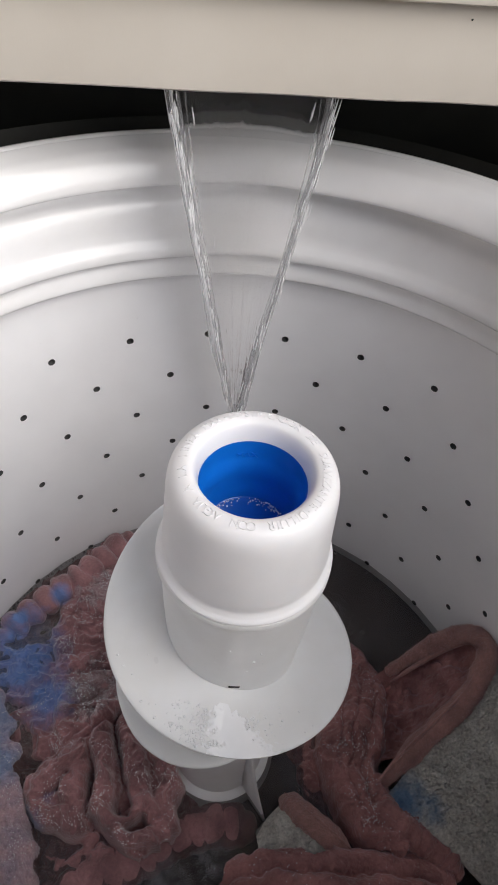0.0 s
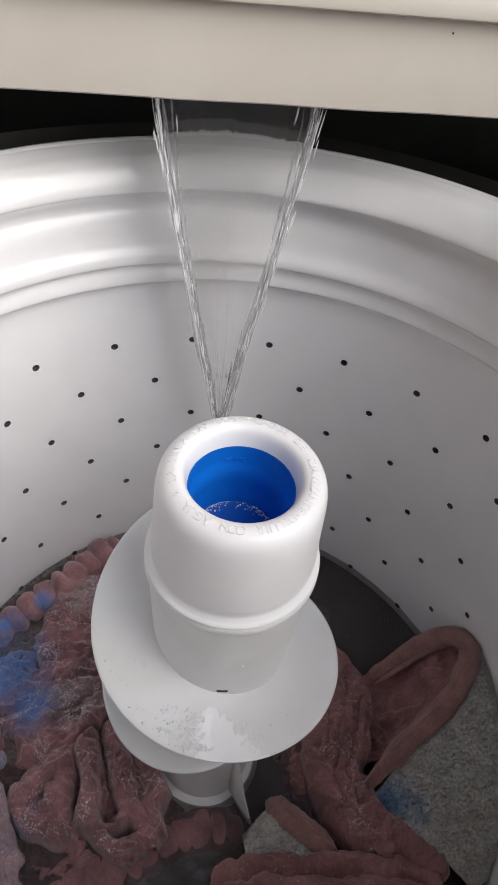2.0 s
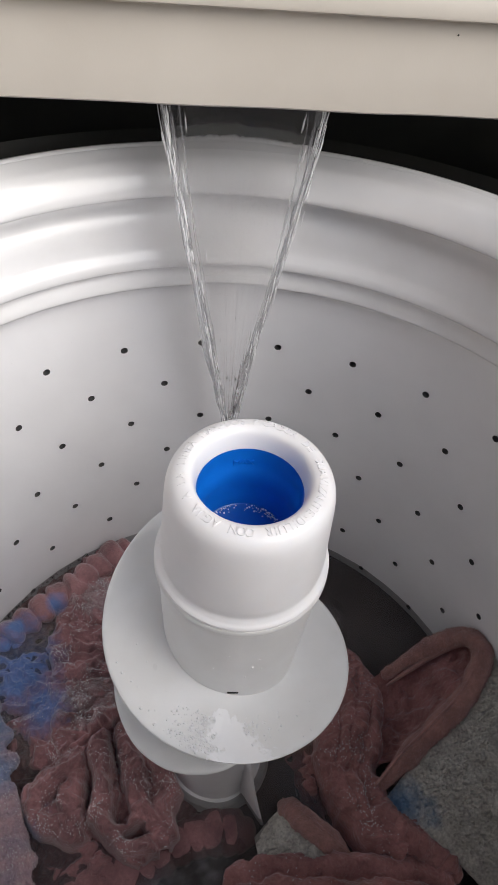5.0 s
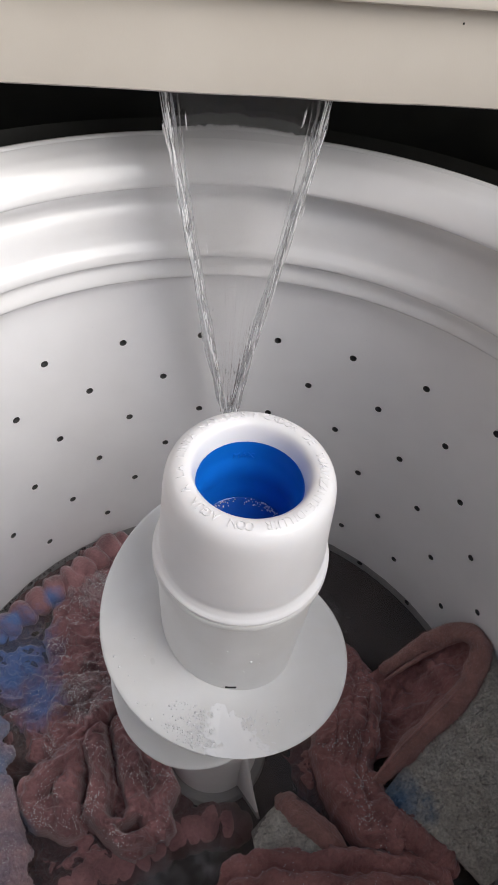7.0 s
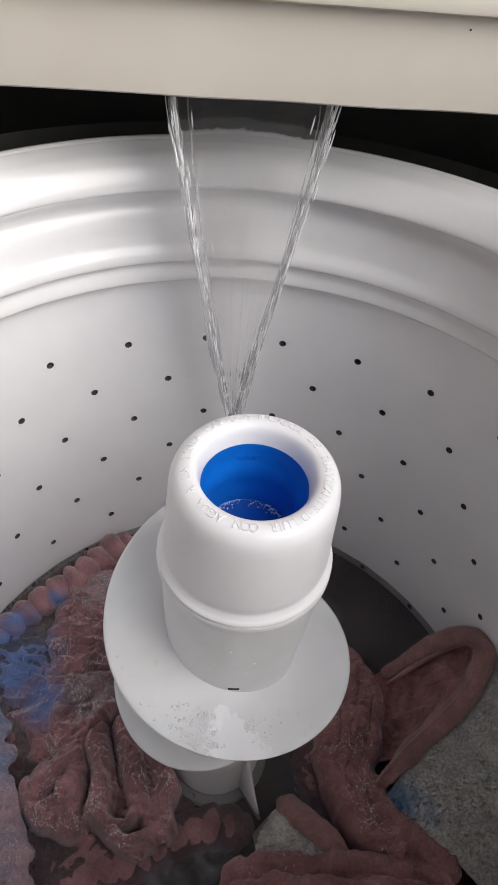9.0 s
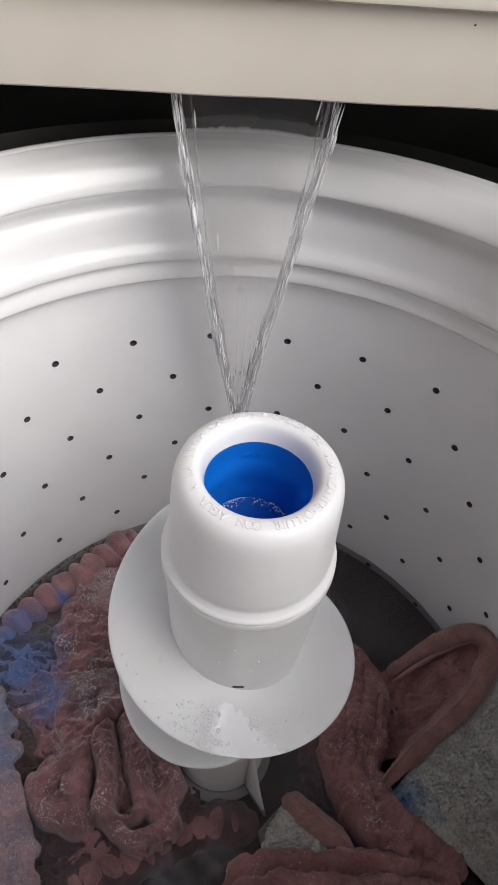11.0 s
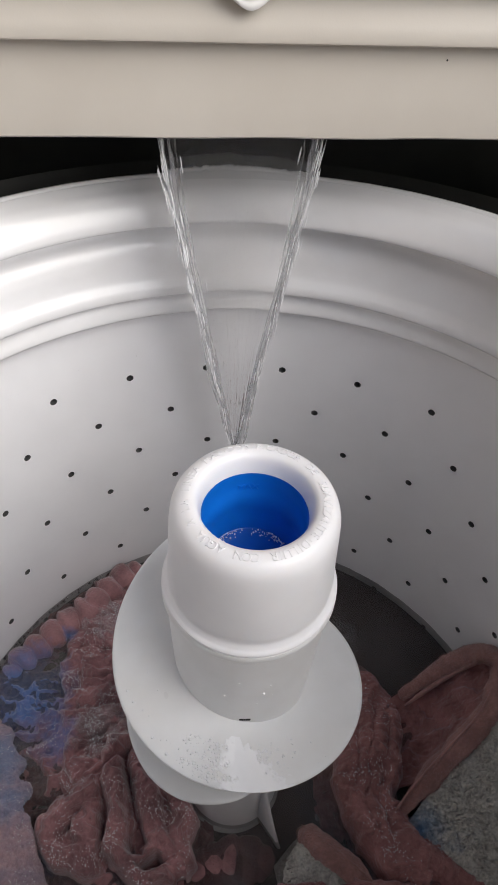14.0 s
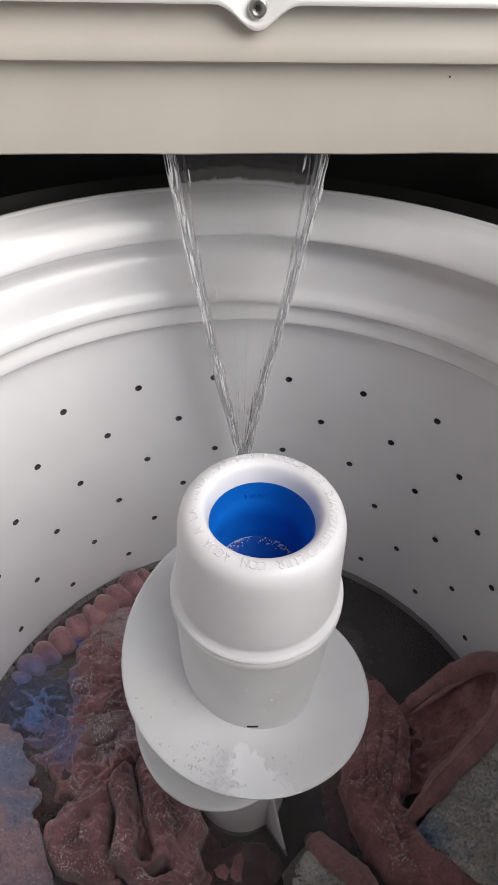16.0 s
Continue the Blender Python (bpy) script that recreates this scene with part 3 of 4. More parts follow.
# ---- laundry ----
def fold(path, width, height, n=70, around=22, wrinkle=0.0, period=0.014, rough=0.0035, seed=0.0, lumps=0.0):
    """A fold of thick cloth: a flattened tube along a path, with cross wrinkles and uneven pile."""
    pts = [Vector(p) for p in spline([p[:3] for p in path], n)]
    bm = bmesh.new()
    rows, run = [], 0.0
    for i, p in enumerate(pts):
        t = (pts[min(i + 1, n - 1)] - pts[max(i - 1, 0)]).normalized()
        if i:
            run += (p - pts[i - 1]).length
        side = t.cross(Vector((0, 0, 1))).normalized()
        up = side.cross(t).normalized()
        end = min(1.0, 0.35 + 4.0 * min(i, n - 1 - i) / n)
        if i in (0, n - 1):
            end = 0.02
        row = []
        for k in range(around):
            a = 2 * math.pi * k / around
            d = side * math.cos(a) * width * end + up * math.sin(a) * height * end
            nrm = (side * math.cos(a) / width + up * math.sin(a) / height).normalized()
            q = p + d
            w = rough * fbm(q.x * 55 + seed, q.y * 55, q.z * 55, 3) + rough * 0.35 * fbm(q.x * 240, q.y * 240 + seed, q.z * 240, 2)
            w += wrinkle * (abs(math.sin(math.pi * run / period + 1.3 * noise.noise((run * 60, a * 0.6, seed)))) ** 0.7 - 0.6)
            w += lumps * noise.noise((q.x * 30, q.y * 30, seed))
            row.append(bm.verts.new(q + nrm * w * (0.3 if i in (0, n - 1) else 1)))
        rows.append(row)
    for a, b in zip(rows, rows[1:]):
        for k in range(around):
            bm.faces.new((a[k], a[(k + 1) % around], b[(k + 1) % around], b[k]))
    bm.faces.new(rows[0]); bm.faces.new(list(reversed(rows[-1])))
    bmesh.ops.recalc_face_normals(bm, faces=bm.faces)
    return bm


def sheet(edge_a, edge_b, nu=90, nv=60, thick=0.006, sag=0.0, relief=0.003, freq=60, clump=0.0, seed=0.0, mid=None):
    """A cloth panel between two edges, with folds, clumped pile and thickness."""
    A, C = spline(edge_a, nu), spline(edge_b, nu)
    M = spline(mid, nu) if mid else None
    bm = bmesh.new()
    top, low = [], []
    for i in range(nu):
        ra, rb = [], []
        for j in range(nv):
            f = j / (nv - 1)
            if M is None:
                p = A[i] * (1 - f) + C[i] * f
            else:
                p = A[i] * (1 - f) * (1 - f) + 2 * M[i] * f * (1 - f) + C[i] * f * f
            x, y, z = p
            rim = min(1, 6 * min(f, 1 - f, i / nu, 1 - i / nu))
            z -= sag * math.sin(math.pi * f)
            z += relief * fbm(x * freq + seed, y * freq, 0.5, 3) * rim
            if clump:
                wx, wy = x + 0.004 * noise.noise((x * 90, y * 90, 1)), y + 0.004 * noise.noise((x * 90, y * 90, 7))
                dent = noise.noise((wx * 230 + wy * 90, wy * 430 - wx * 130, seed))
                c = 1.0 - min(1.0, max(0.0, (dent - 0.16) * 5.0)) + 0.3 * noise.noise((x * 420, y * 420, seed)) + 0.35 * noise.noise((x * 160, y * 160, seed + 3))
                z += clump * (c - 0.6) * (0.3 + 0.7 * rim)
            q = Vector((x, y, z))
            rr = math.hypot(x, y)
            if rr > 0.2525:
                q.x *= 0.2525 / rr
                q.y *= 0.2525 / rr
            ra.append(bm.verts.new(q))
            rb.append(bm.verts.new(q + Vector((0, 0, -thick * (0.2 + 0.8 * rim)))))
        top.append(ra)
        low.append(rb)
    for i in range(nu - 1):
        for j in range(nv - 1):
            bm.faces.new((top[i][j], top[i + 1][j], top[i + 1][j + 1], top[i][j + 1]))
            bm.faces.new((low[i][j], low[i][j + 1], low[i + 1][j + 1], low[i + 1][j]))
    for i in range(nu - 1):
        bm.faces.new((top[i][0], low[i][0], low[i + 1][0], top[i + 1][0]))
        bm.faces.new((top[i][-1], top[i + 1][-1], low[i + 1][-1], low[i][-1]))
    for j in range(nv - 1):
        bm.faces.new((top[0][j], top[0][j + 1], low[0][j + 1], low[0][j]))
        bm.faces.new((top[-1][j], low[-1][j], low[-1][j + 1], top[-1][j + 1]))
    bmesh.ops.recalc_face_normals(bm, faces=bm.faces)
    return bm


def glints(source, count, seed, parent, above=-1.0):
    """Tiny white water beads in a cloth part's pile, painting its wet glints."""
    rng = random.Random(seed)
    me = source.data
    bm = bmesh.new()
    up = [p for p in me.polygons if p.normal.z > 0.25 and p.center.z > above]
    for _ in range(count * 3):
        p = rng.choice(up)
        if noise.noise((p.center.x * 45, p.center.y * 45, seed)) < rng.uniform(-0.1, 0.5):
            continue
        s = rng.uniform(0.00025, 0.00058)
        bmesh.ops.create_icosphere(bm, subdivisions=1, radius=s, matrix=Matrix.Translation(p.center + p.normal * s * 0.6))
    part("wet_glint", bm, M_BEAD, parent, "tiny water beads painted white as glints", kind="stuff")


_tab = np.random.RandomState(4)
PERM = _tab.permutation(512)
GRAD = _tab.uniform(0, 2 * math.pi, 512)


def soft_noise(x, y, seed=0):
    """Gradient noise on arrays, about -0.7 to 0.7."""
    xi, yi = np.floor(x).astype(int), np.floor(y).astype(int)
    fx, fy = x - xi, y - yi
    u, v = fx * fx * fx * (fx * (fx * 6 - 15) + 10), fy * fy * fy * (fy * (fy * 6 - 15) + 10)

    def corner(i, j):
        g = GRAD[PERM[(PERM[(xi + i + seed * 37) % 512] + yi + j) % 512]]
        return np.cos(g) * (fx - i) + np.sin(g) * (fy - j)

    a = corner(0, 0) * (1 - u) + corner(1, 0) * u
    b = corner(0, 1) * (1 - u) + corner(1, 1) * u
    return a * (1 - v) + b * v


def cloth_field(x0, x1, y0, y1, folds, base, step=0.0009, crease=0.004, pile=0.0016, seed=1, keep=None, grooves=()):
    """One continuous crumpled cloth. folds: (path, half width, height, cross wrinkle depth, wrinkle length); the cloth rises over each
    and falls to the base height between them."""
    nx, ny = int((x1 - x0) / step), int((y1 - y0) / step)
    X, Y = np.meshgrid(np.linspace(x0, x1, nx), np.linspace(y0, y1, ny), indexing="ij")
    wx = X + 0.006 * soft_noise(X * 45, Y * 45, seed) + 0.0022 * soft_noise(X * 130, Y * 130, seed + 5)
    wy = Y + 0.006 * soft_noise(X * 45, Y * 45, seed + 1) + 0.0022 * soft_noise(X * 130, Y * 130, seed + 6)
    Z = base + 0.006 * soft_noise(X * 28, Y * 28, seed + 2) + 0.003 * soft_noise(X * 75, Y * 75, seed + 3)
    for k, (path, w, h, wr, wl) in enumerate(folds):
        P = np.array(spline(path, 170))
        run = np.concatenate([[0], np.cumsum(np.linalg.norm(np.diff(P[:, :2], axis=0), axis=1))])
        best, zc, sc = np.full(X.shape, 9.0), np.zeros(X.shape), np.zeros(X.shape)
        for p, r in zip(P, run):
            d = np.hypot(wx - p[0], wy - p[1])
            m = d < best
            best = np.where(m, d, best)
            zc, sc = np.where(m, p[2], zc), np.where(m, r, sc)
        wl_n = sc / wl + 0.5 * soft_noise(X * 60, Y * 60, seed + 11 + k)
        rib = np.abs(np.sin(np.pi * wl_n)) ** 0.6 - 0.55
        ww = w * (1 + 0.22 * soft_noise(sc * 55 + k * 9.0, best * 0 + 0.5, seed))
        q = 1 - (best / ww) ** 2
        top = zc + h * np.where(q > 0, np.sqrt(np.maximum(q, 0)), 2.2 * q) + wr * rib * np.clip(q * 2.0, 0, 1)
        top = np.maximum(top, base - 0.01)
        hi, lo = np.maximum(Z, top), np.minimum(Z, top)
        Z = hi + 0.0016 * np.exp(-(hi - lo) / 0.0016) * 0.3
    for path, w, depth in grooves:
        best = np.full(X.shape, 9.0)
        for p in spline(path, 50):
            best = np.minimum(best, np.hypot(wx - p[0], wy - p[1]))
        Z -= depth * np.exp(-(best / w) ** 1.5)
    ridge = 1 - np.abs(soft_noise(wx * 50 + wy * 14, wy * 62, seed + 7)) * 3.2
    Z += crease * (np.clip(ridge, -0.6, 1) - 0.35) * 0.9 + crease * 0.45 * (1 - 2.8 * np.abs(soft_noise(wx * 150, wy * 150, seed + 8)) - 0.5)
    Z += pile * (soft_noise(X * 330, Y * 330, seed + 9) + 0.7 * soft_noise(X * 700, Y * 700, seed + 10))
    rr = np.hypot(X, Y)
    ok = (rr < 0.2525) & (rr > 0.036)
    if keep is not None:
        ok &= keep(X + 0.012 * soft_noise(X * 60, Y * 60, seed + 13), Y + 0.012 * soft_noise(X * 60, Y * 60, seed + 14))
    index = -np.ones(X.shape, int)
    index[ok] = np.arange(ok.sum())
    verts = np.stack([X[ok], Y[ok], Z[ok]], 1)
    a, b, c, d = index[:-1, :-1], index[1:, :-1], index[1:, 1:], index[:-1, 1:]
    full = (a >= 0) & (b >= 0) & (c >= 0) & (d >= 0)
    me = bpy.data.meshes.new("cloth")
    me.from_pydata(verts.tolist(), [], np.stack([a[full], b[full], c[full], d[full]], 1).tolist())
    bm = bmesh.new()
    bm.from_mesh(me)
    bpy.data.meshes.remove(me)
    edge = bmesh.ops.extrude_edge_only(bm, edges=[e for e in bm.edges if len(e.link_faces) == 1])
    for v in edge["geom"]:
        if isinstance(v, bmesh.types.BMVert):
            v.co.z -= 0.008
    return bm


def pile(source, count, length, width, seed, mat, parent):
    """Short wet fibres standing in the nap of a cloth part."""
    me = source.data
    rng = np.random.RandomState(seed)
    n = len(me.polygons)
    C, N = np.empty(n * 3), np.empty(n * 3)
    me.polygons.foreach_get("center", C)
    me.polygons.foreach_get("normal", N)
    C, N = C.reshape(-1, 3), N.reshape(-1, 3)
    up = np.where(N[:, 2] > -0.1)[0]
    k = rng.choice(up, count)
    lean = N[k] + rng.normal(0, 0.55, (count, 3))
    lean /= np.linalg.norm(lean, axis=1, keepdims=True)
    side = np.cross(lean, rng.normal(0, 1, (count, 3)))
    side /= np.linalg.norm(side, axis=1, keepdims=True) + 1e-9
    root = C[k] + rng.normal(0, 0.0006, (count, 3)) - N[k] * 0.0004
    tip = root + lean * (length * rng.uniform(0.5, 1.2, (count, 1)))
    V = np.concatenate([root - side * width, root + side * width, tip])
    i = np.arange(count)
    pm = bpy.data.meshes.new("nap")
    pm.from_pydata(V.tolist(), [], np.stack([i, i + count, i + 2 * count], 1).tolist())
    pm.materials.append(mat)
    ob = new("nap", pm)
    ob.parent = parent
    tagged(ob, "short wet fibres of the nap", kind="stuff")


def foam_on(source, cx, cy, r, parent):
    """A thin ragged skin of soap foam on top of a cloth part."""
    bm = bmesh.new()
    bm.from_mesh(source.data)
    gone = []
    for f in bm.faces:
        c = f.calc_center_median()
        d = math.hypot(c.x - cx, c.y - cy) / r + 0.8 * fbm(c.x * 110, c.y * 110, 0.3, 3) + 0.25 * noise.noise((c.x * 500, c.y * 500, 2))
        if d > 0.75 or f.normal.z < 0.1:
            gone.append(f)
    bmesh.ops.delete(bm, geom=gone, context="FACES")
    for v in bm.verts:
        v.co.z += 0.0011
    part("foam", bm, M_FOAM, parent, "thin milky soap foam", kind="stuff")


def laundry():
    global rose, pale
    rose = thing("fleece_blanket", None, None, "soaked pink plush blanket with blue dye patches in the water", "blanket")
    folds = [
        ([(-0.21, 0.10, -0.330), (-0.185, 0.075, -0.3275), (-0.165, 0.045, -0.3245), (-0.158, 0.025, -0.3255)], 0.034, 0.0085, 0.003, 0.022),
        ([(-0.112, 0.205, -0.330), (-0.125, 0.165, -0.326), (-0.132, 0.125, -0.322), (-0.130, 0.085, -0.320), (-0.125, 0.05, -0.317), (-0.118, 0.02, -0.318)], 0.030, 0.014, 0.005, 0.020),
        ([(-0.10, 0.12, -0.326), (-0.095, 0.08, -0.320), (-0.098, 0.045, -0.317)], 0.016, 0.012, 0.003, 0.016),
        ([(-0.105, 0.02, -0.322), (-0.10, -0.01, -0.320), (-0.09, -0.035, -0.322)], 0.05, 0.011, 0.0, 0.02),
        ([(-0.112, 0.004, -0.306), (-0.126, -0.008, -0.303), (-0.144, -0.021, -0.304), (-0.151, -0.038, -0.308), (-0.136, -0.053, -0.311), (-0.117, -0.055, -0.311)], 0.0135, 0.015, 0.0012, 0.016),
        ([(-0.121, -0.022, -0.306), (-0.126, -0.041, -0.308)], 0.012, 0.014, 0.002, 0.012),
        ([(-0.098, 0.045, -0.314), (-0.100, 0.031, -0.306), (-0.106, 0.013, -0.300), (-0.102, -0.008, -0.298), (-0.097, -0.031, -0.299), (-0.097, -0.050, -0.301), (-0.089, -0.066, -0.305), (-0.072, -0.076, -0.308), (-0.055, -0.075, -0.311), (-0.046, -0.064, -0.313)], 0.0098, 0.014, 0.0008, 0.015),
        ([(-0.080, 0.015, -0.308), (-0.078, 0.0, -0.303), (-0.071, -0.021, -0.302), (-0.065, -0.041, -0.304), (-0.055, -0.055, -0.309)], 0.0125, 0.013, 0.001, 0.018),
        ([(-0.060, 0.014, -0.314), (-0.058, -0.004, -0.309), (-0.046, -0.028, -0.308), (-0.048, -0.050, -0.311)], 0.0105, 0.013, 0.0015, 0.014),
        ([(-0.082, -0.060, -0.308), (-0.070, -0.053, -0.305), (-0.06, -0.05, -0.308)], 0.006, 0.011, 0.0006, 0.01),
        ([(-0.145, 0.046, -0.330), (-0.136, 0.024, -0.320), (-0.128, 0.006, -0.315)], 0.012, 0.012, 0.002, 0.014),
        ([(-0.140, -0.083, -0.333), (-0.114, -0.082, -0.3300), (-0.091, -0.081, -0.3300), (-0.074, -0.077, -0.3302), (-0.060, -0.071, -0.330), (-0.044, -0.061, -0.332)], 0.012, 0.0095, 0.0012, 0.015),
    ]
    grooves = [
        ([(-0.091, 0.003), (-0.090, -0.026), (-0.086, -0.052), (-0.076, -0.054)], 0.0022, 0.014),
        ([(-0.116, 0.001), (-0.110, -0.022), (-0.112, -0.044), (-0.107, -0.063), (-0.087, -0.079), (-0.062, -0.084)], 0.0024, 0.011),
        ([(-0.097, 0.019), (-0.121, 0.006), (-0.144, -0.006), (-0.16, -0.02)], 0.0025, 0.010),
        ([(-0.145, 0.132), (-0.125, 0.124), (-0.10, 0.126)], 0.002, 0.006),
        ([(-0.152, 0.098), (-0.13, 0.094), (-0.10, 0.10)], 0.002, 0.006),
        ([(-0.155, 0.070), (-0.13, 0.064), (-0.10, 0.072)], 0.002, 0.006),
        ([(-0.148, 0.040), (-0.125, 0.038), (-0.105, 0.048)], 0.002, 0.006),
        ([(-0.066, -0.004), (-0.058, -0.025), (-0.056, -0.045)], 0.002, 0.007),
    ]
    cloth = part("plush", cloth_field(-0.235, -0.02, -0.19, 0.225, folds, -0.3275, seed=1, crease=0.0050, pile=0.0012, grooves=grooves, keep=lambda x, y: (y > -0.095 + 0.42 * (x + 0.078)) & (((x + 0.02) + 0.9 * (y + 0.02) < 0.02 + 0.006 * np.sin(y * 160)) | (y > 0.03))), M_PINK, rose, "crumpled wet pink plush")
    pile(cloth, 34000, 0.0011, 0.00014, 1, M_PINK, rose)
    glints(cloth, 2600, 1, rose, -0.315)
    for cx, cy, r in ((-0.122, 0.152, 0.026), (-0.113, 0.047, 0.03)):
        foam_on(cloth, cx, cy, r, rose)
    part("ribbed_edge", fold([(-0.218, 0.105, -0.327), (-0.204, 0.121, -0.322), (-0.183, 0.139, -0.318), (-0.154, 0.164, -0.316), (-0.126, 0.188, -0.315), (-0.103, 0.215, -0.317), (-0.078, 0.229, -0.325)], 0.0140, 0.0110, 170, 26, 0.0062, 0.0182, 0.0016, 1), M_PINK, rose, "pink gathered edge in rounded ribs")
    flap_f = [([(-0.235, 0.05, -0.316), (-0.215, 0.0, -0.312), (-0.205, -0.06, -0.310), (-0.19, -0.14, -0.312)], 0.05, 0.016, 0.001, 0.02)]
    flap = part("flap", cloth_field(-0.25, -0.125, -0.19, 0.06, flap_f, -0.325, seed=6, crease=0.003, pile=0.0016, keep=lambda x, y: x < -0.176 - 0.32 * (y + 0.0) + 0.25 * np.minimum(0, 0.03 - y)), M_PURPLE, rose, "pinkish grey shaggy flap stained blue")
    pile(flap, 26000, 0.0028, 0.0002, 2, M_PURPLE, rose)
    glints(flap, 900, 21, rose, -0.32)
    part("sunken_edge", fold([(-0.165, -0.128, -0.3338), (-0.128, -0.108, -0.3308), (-0.108, -0.097, -0.3298), (-0.086, -0.089, -0.3298), (-0.064, -0.081, -0.3298), (-0.041, -0.071, -0.3293), (-0.018, -0.065, -0.3293), (0.001, -0.063, -0.3293), (0.020, -0.067, -0.3318), (0.034, -0.074, -0.3368)], 0.0175, 0.0105, 170, 26, 0.0026, 0.0150, 0.0020, 8), M_PINK, rose, "pink ribbed edge under the water")

    pale = thing("sherpa_blanket", None, None, "wet pink blanket with grey sherpa lining folded open", "blanket")
    mass = [
        ([(0.122, 0.092, -0.332), (0.134, 0.058, -0.320), (0.131, 0.030, -0.312), (0.123, 0.002, -0.308), (0.117, -0.025, -0.308), (0.120, -0.052, -0.308), (0.134, -0.074, -0.308), (0.158, -0.086, -0.309)], 0.0225, 0.014, 0.001, 0.02),
        ([(0.108, 0.05, -0.330), (0.106, 0.02, -0.318), (0.100, -0.010, -0.313), (0.101, -0.035, -0.314), (0.112, -0.062, -0.316)], 0.012, 0.012, 0.001, 0.02),
        ([(0.150, 0.048, -0.318), (0.147, 0.022, -0.310), (0.139, -0.004, -0.308), (0.130, -0.03, -0.309), (0.124, -0.05, -0.309)], 0.010, 0.013, 0.001, 0.02),
        ([(0.084, 0.012, -0.335), (0.081, -0.015, -0.329), (0.080, -0.04, -0.330), (0.086, -0.06, -0.335)], 0.010, 0.009, 0.0015, 0.014),
        ([(0.06, -0.005, -0.338), (0.07, -0.03, -0.334), (0.075, -0.05, -0.336)], 0.012, 0.008, 0.0015, 0.014),
    ]
    body = part("plush", cloth_field(0.05, 0.20, -0.10, 0.10, mass, -0.336, seed=3, crease=0.0030, pile=0.0011, grooves=[([(0.140, 0.06), (0.128, 0.02), (0.112, -0.03), (0.116, -0.06)], 0.002, 0.004), ([(0.148, 0.03), (0.134, 0.0), (0.122, -0.03), (0.126, -0.06)], 0.0018, 0.004), ([(0.118, 0.05), (0.112, 0.01), (0.105, -0.02)], 0.002, 0.005)], keep=lambda x, y: (x - 0.128) ** 2 / 0.062 ** 2 + (y + 0.0) ** 2 / 0.098 ** 2 < 1), M_PINKD, pale, "crumpled wet pink plush folds")
    pile(body, 22000, 0.0012, 0.00014, 3, M_PINKD, pale)
    glints(body, 600, 50, pale, -0.312)
    # folded-open corner: hollow inside, hem round it, lining outside
    hem = [(0.161, 0.052, -0.302), (0.202, 0.069, -0.287), (0.229, 0.071, -0.262), (0.240, 0.061, -0.250), (0.241, 0.043, -0.246), (0.219, 0.013, -0.262), (0.186, -0.010, -0.277), (0.157, -0.030, -0.290), (0.134, -0.048, -0.300)]
    pocket = part("pocket", sheet([(0.146, 0.050, -0.306), (0.198, 0.071, -0.289), (0.228, 0.072, -0.263), (0.242, 0.058, -0.251)], [(0.138, -0.024, -0.311), (0.164, -0.020, -0.300), (0.196, 0.0, -0.278), (0.239, 0.036, -0.252)], 110, 80, 0.006, 0.013, 0.010, 44, 0.0014, seed=6), M_PINKD, pale, "shaded pink plush inside of the fold")
    pile(pocket, 16000, 0.0014, 0.00014, 7, M_PINKD, pale)
    h = part("hem", fold(hem, 0.0096, 0.0066, 170, 24, 0.0004, 0.012, 0.0020, 9), M_HEM, pale, "pink rolled hem binding")
    pile(h, 20000, 0.0019, 0.00017, 5, M_HEM, pale)
    seam = [(x - 0.0035, y + 0.003, z + 0.0058) for x, y, z in hem[3:]]
    part("hem_seam", fold(seam, 0.0013, 0.0011, 120, 8, 0.0003, 0.003, 0.0003, 3), M_HEM, h, "raised stitched seam")
    inner = [(x + 0.002, y - 0.0085, z + 0.0016) for x, y, z in hem[:4]]
    part("hem_seam", fold(inner, 0.0022, 0.0018, 90, 8, 0.0003, 0.003, 0.0005, 13), M_HEM, h, "raised stitched seam")
    lining = part("lining", sheet([(0.246, 0.047, -0.247), (0.225, 0.008, -0.263), (0.190, -0.016, -0.279), (0.160, -0.037, -0.292), (0.139, -0.055, -0.303)], [(0.285, 0.03, -0.262), (0.282, -0.03, -0.272), (0.262, -0.080, -0.283), (0.240, -0.108, -0.298), (0.212, -0.124, -0.314)], 300, 210, 0.008, -0.012, 0.004, 36, 0.0030, 14), M_SHERPA, pale, "pale curly sherpa lining with blue stains")
    pile(lining, 40000, 0.0022, 0.0002, 6, M_SHERPA, pale)
    part("turned_edge", fold([(0.134, -0.050, -0.302), (0.138, -0.068, -0.300), (0.155, -0.084, -0.302), (0.176, -0.096, -0.305), (0.19, -0.115, -0.312)], 0.011, 0.009, 110, 22, 0.0014, 0.012, 0.0035, 17), M_PINKD, pale)
    rolls = []
    for dy, dz, w in ((0.0, 0.0, 0.0105), (-0.018, 0.005, 0.010), (-0.034, 0.006, 0.010), (-0.056, 0.004, 0.016)):
        rolls.append(([(-0.05, -0.135 + dy * 0.5, -0.330 + dz), (-0.02, -0.112 + dy, -0.318 + dz), (0.02, -0.097 + dy, -0.310 + dz), (0.065, -0.096 + dy, -0.308 + dz), (0.11, -0.100 + dy, -0.308 + dz), (0.15, -0.105 + dy, -0.309 + dz), (0.176, -0.114 + dy, -0.312 + dz), (0.192, -0.135 + dy * 0.7, -0.318 + dz)], w, 0.011, 0.0006, 0.02))
